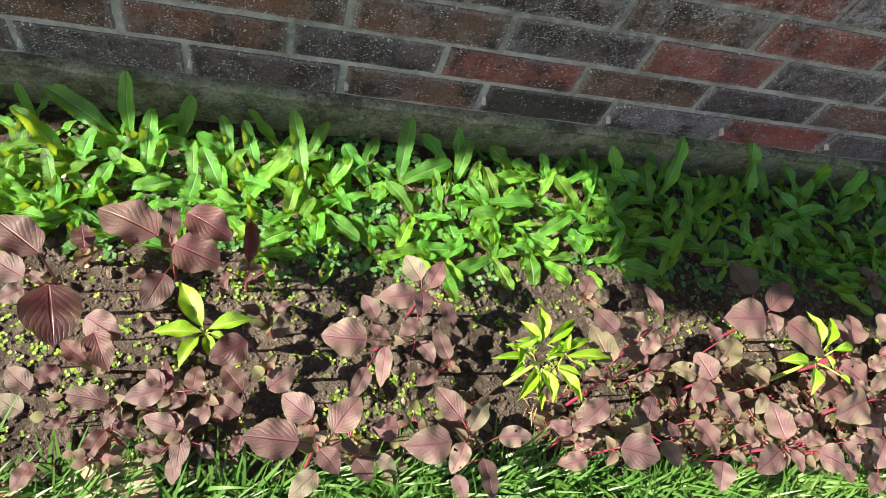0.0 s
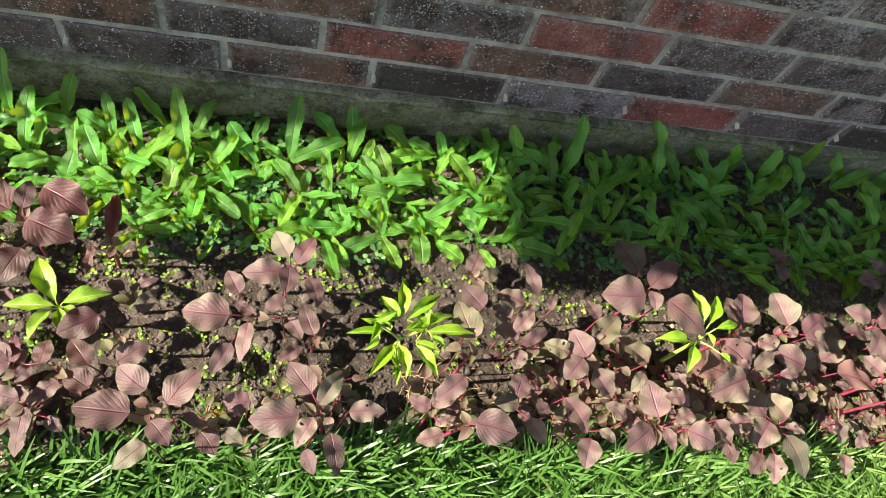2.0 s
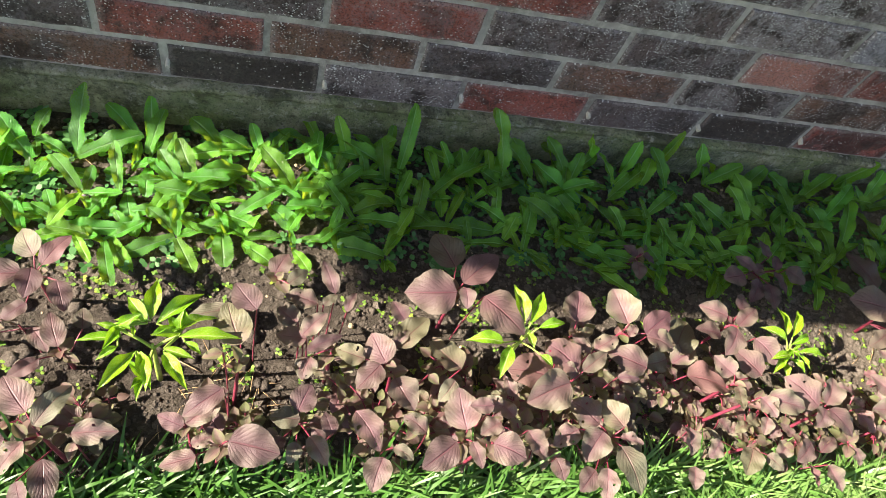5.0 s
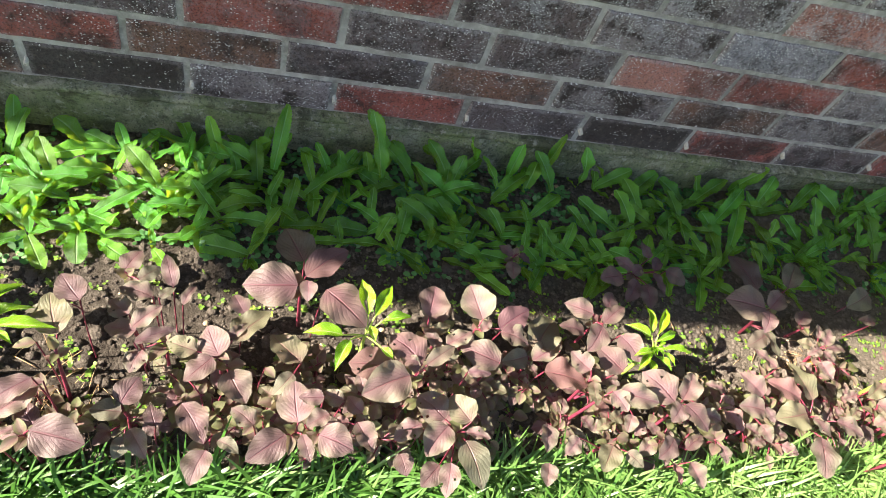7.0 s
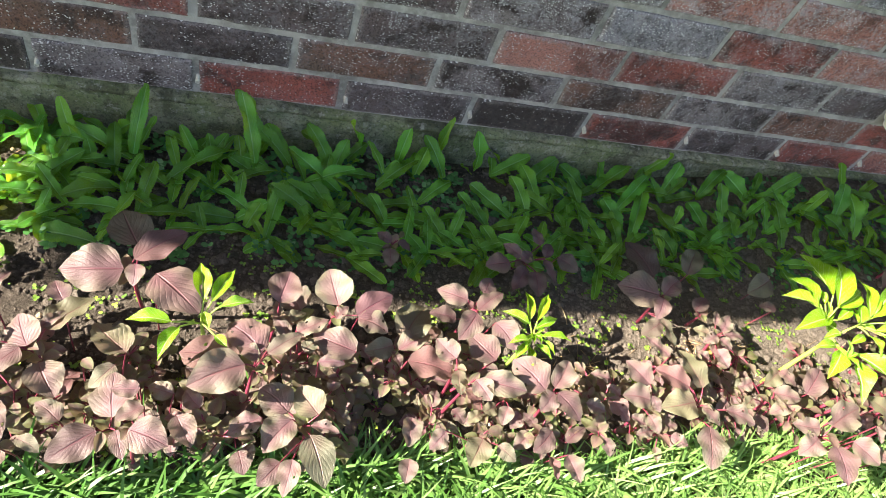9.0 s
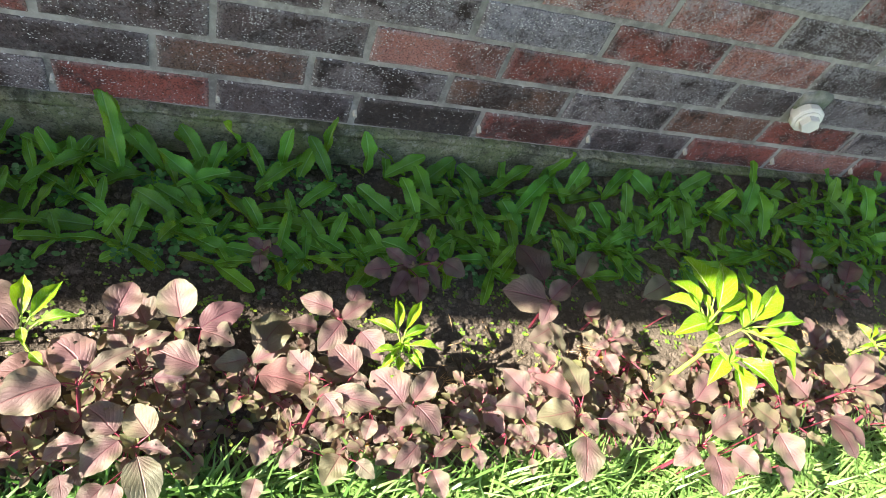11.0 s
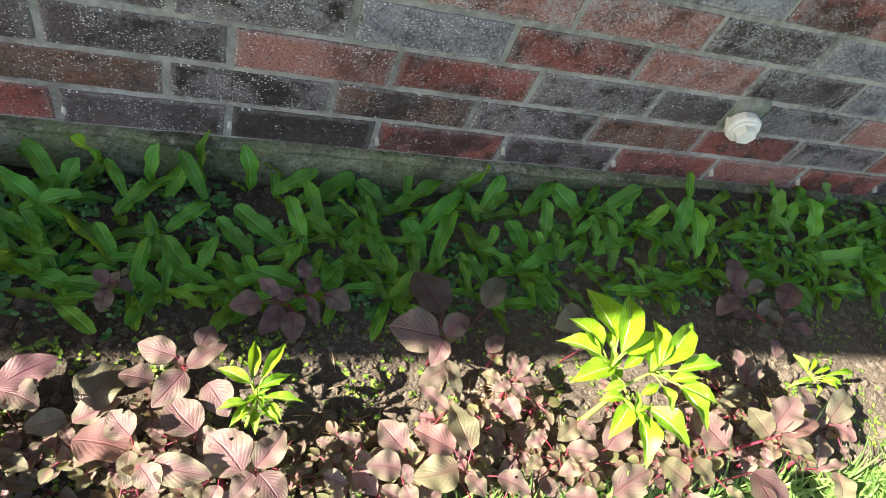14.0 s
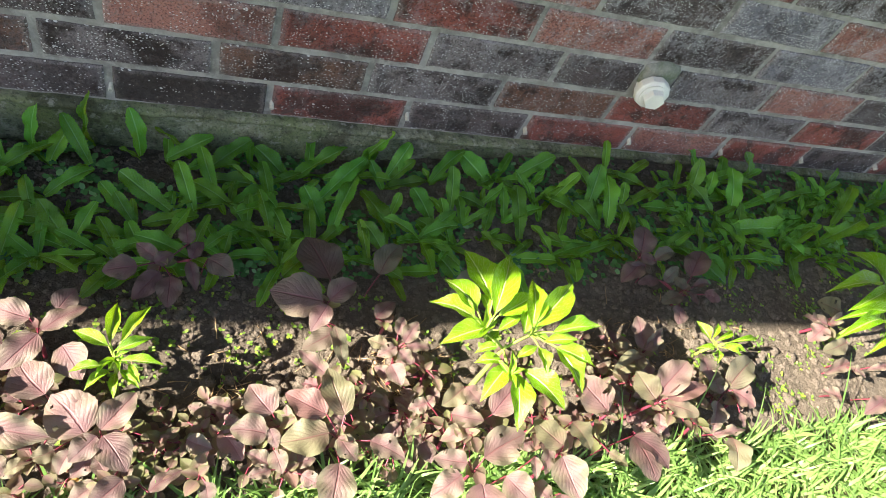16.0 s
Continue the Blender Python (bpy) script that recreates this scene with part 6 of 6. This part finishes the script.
def lawn():
    rnd = random.Random(21)
    verts, faces = [], []
    for _ in range(20600):
        x = rnd.uniform(-0.9, 3.1)
        y = lawn_edge(x) - 0.002 - 0.30 * rnd.random() ** 1.3
        z = ground_z(x, y) - 0.003
        heading = rnd.gauss(0.3, 1.0) + (math.pi if rnd.random() < 0.35 else 0)
        v, f = strip_data((x, y, z), heading, rnd.uniform(0.04, 0.10) * (1 if x < 1.6 else 0.7), rnd.uniform(0.0028, 0.0058), rnd.uniform(0.35, 1.3), rnd.uniform(0.4, 1.9))
        k = len(verts)
        verts += v
        faces += [tuple(i + k for i in q) for q in f]
    for _ in range(26):
        x = rnd.uniform(-0.5, 2.3)
        v, f = strip_data((x, lawn_edge(x) + rnd.uniform(-0.03, 0.02), ground_z(x, lawn_edge(x))), rnd.uniform(0.2, 2.6), rnd.uniform(0.09, 0.15), rnd.uniform(0.003, 0.005), rnd.uniform(0.7, 1.3), rnd.uniform(0.2, 1.2), 7)
        k = len(verts)
        verts += v
        faces += [tuple(i + k for i in q) for q in f]
    return tagged(new("lawn_grass", mesh_of("lawn_grass", verts, faces, GRASS, True)), "bright green lawn grass in thick broad blades", "grass", kind="stuff")


lawn()


def tiny_weeds(name, mat, count, box, size, seed, keep, label):
    """Seedlings of two to four round leaves each."""
    rnd = random.Random(seed)
    verts, faces = [], []
    clumps = [(rnd.uniform(box[0], box[1]), rnd.uniform(box[2], box[3])) for _ in range(count // 9)]
    for _ in range(count):
        cx, cy = rnd.choice(clumps)
        x, y = cx + rnd.gauss(0, 0.022), cy + rnd.gauss(0, 0.014)
        if not keep(x, y):
            continue
        z, turn = ground_z(x, y), rnd.uniform(0, 6.3)
        n = rnd.choice((2, 2, 3, 4))
        for i in range(n):
            a = turn + i * 2 * math.pi / n
            r = size * rnd.uniform(0.6, 1.15)
            c = Vector((x + r * 0.9 * math.cos(a), y + r * 0.9 * math.sin(a), z + size * rnd.uniform(0.7, 2.2)))
            tip, sid = Vector((math.cos(a), math.sin(a), rnd.uniform(-0.2, 0.5))) * r, Vector((-math.sin(a), math.cos(a), rnd.uniform(-0.3, 0.3))) * r * 0.72
            k = len(verts)
            verts += [c - tip, c - tip * 0.5 + sid * 0.85, c + tip * 0.35 + sid, c + tip, c + tip * 0.35 - sid, c - tip * 0.5 - sid * 0.85]
            faces += [(k, k + 5, k + 4, k + 3), (k, k + 3, k + 2, k + 1)]
    return tagged(new(name, mesh_of(name, verts, faces, mat, True)), label, "weeds", kind="stuff")


tiny_weeds("weed_seedlings", WEED, 1900, (-0.5, 2.6, -0.54, -0.25), 0.0030, 31, lambda x, y: -0.58 < y < -0.2, "tiny yellow-green weed seedlings on the soil")
tiny_weeds("creeping_weeds", CLOVER, 2300, (-0.6, 2.8, -0.26, -0.02), 0.0058, 32, lambda x, y: -0.3 < y < -0.014, "low round-leaved green weeds under the herbs")


def litter():
    """Dry roots and bits of straw."""
    rnd = random.Random(41)
    pieces = []
    spots = [(0.33, -0.47, 0.05, 60), (1.55, -0.43, 0.07, 150), (1.92, -0.42, 0.09, 110), (1.30, -0.43, 0.06, 50), (1.0, -0.4, 0.8, 40), (0.2, -0.1, 0.5, 20)]
    for cx, cy, reach, count in spots:
        for _ in range(count):
            x, y = cx + rnd.gauss(0, reach * 0.6), min(-0.03, max(-0.55, cy + rnd.gauss(0, min(reach, 0.06) * 0.6)))
            a, l = rnd.uniform(0, 6.3), rnd.uniform(0.008, 0.04)
            x2, y2 = x + l * math.cos(a), y + l * math.sin(a)
            r = rnd.uniform(0.0004, 0.0009)
            pieces.append(tube_data(arc((x, y, ground_z(x, y) + 0.001), (x2, y2, ground_z(x2, y2) + 0.0015), rnd.uniform(0.0, 0.004), 3), [r, r, r * 0.9, r * 0.6], 4))
    v, f = joined(pieces)
    return tagged(new("dry_litter", mesh_of("dry_litter", v, f, STRAW, True)), "dry brown root fibres and straw on the soil", "litter", kind="stuff")


litter()


def flat_stone(x, y, long, wide, high, turn, seed):
    bm = bmesh.new()
    bmesh.ops.create_icosphere(bm, subdivisions=4, radius=1)
    for v in bm.verts:
        c = v.co
        q = Vector([math.copysign(abs(t) ** 0.6, t) for t in c])
        k = 1 + 0.18 * noise.noise(c * 1.3 + Vector((seed, 0, 0))) + 0.05 * noise.noise(c * 5 + Vector((seed, 0, 0)))
        v.co = Vector((q.x * long / 2, q.y * wide / 2, q.z * high / 2)) * k
    me = bpy.data.meshes.new("stone")
    bm.to_mesh(me)
    bm.free()
    me.materials.append(STONE)
    me.polygons.foreach_set("use_smooth", [True] * len(me.polygons))
    ob = new("edging_stone", me)
    ob.matrix_basis = pose(x, y, ground_z(x, y) + high * 0.25, 0, 0, turn)
    return tagged(ob, "flat tan stone half sunk at the lawn edge", "stone")


def fallen_leaf(x, y, size, turn):
    ob = new("fallen_leaf", DRY_LEAF)
    ob.matrix_basis = leaf_pose(x, y, ground_z(x, y) + 0.008, turn, chance.uniform(-8, 12), chance.uniform(-20, 20), size, 0.6)
    return tagged(ob, "yellowed fallen leaf lying in the bed", "fallen leaf")


DRY_LEAF = blade_mesh("dry_blade", veined("dry_leaf", (0.42, 0.27, 0.07), (0.33, 0.20, 0.06), (0.30, 0.14, 0.05), 6, 0.35, 0.2, 0.6, 0.5, 0.1, 0.3, 0.4), ovate, 8, 4, 0, 0.10, 0.2, 0.08, 0, (), 90)
for x, y, size, turn in ((1.34, -0.545, 0.035, 20), (0.72, -0.50, 0.022, 140), (1.53, -0.415, 0.02, 60), (0.05, -0.52, 0.025, 200), (1.12, -0.53, 0.02, 300), (1.80, -0.53, 0.02, 80)):
    fallen_leaf(x, y, size, turn)

flat_stone(-0.25, -0.578, 0.105, 0.06, 0.028, 8, 2)
flat_stone(-0.40, -0.60, 0.10, 0.08, 0.03, -15, 5)


# ---------------------------------------------------------------- the bricks, one by one
shared = {}
for row in range(6):
    z0, z1 = BEDS[row] + JOINT / 2, BEDS[row + 1] - JOINT / 2
    for i, code in enumerate(COLOURS[row]):
        k = i - 3
        x0 = (k - 2) * PITCH + SHIFT[row] + JOINT / 2 - (PITCH if SHIFT[row] > 0.3 and row > 2 else 0)
        length = PITCH - JOINT
        if row == 2 and k == 9:
            length = 0.146                     # a cut brick beside the pipe
        key = (row, code, i % 3, round(length, 3))
        if key not in shared:
            shared[key] = brick_mesh(length, z1 - z0, BRICK[code], hash((row, ord(code), i % 3)) % 1000)
        rnd = random.Random(row * 100 + i)
        ob = part("brick", shared[key], wall)
        ob.matrix_basis = pose(x0 + length / 2 + rnd.uniform(-0.0015, 0.0015), rnd.uniform(-0.0022, 0.001), (z0 + z1) / 2, 0, rnd.uniform(-0.3, 0.3), rnd.uniform(-0.25, 0.25))
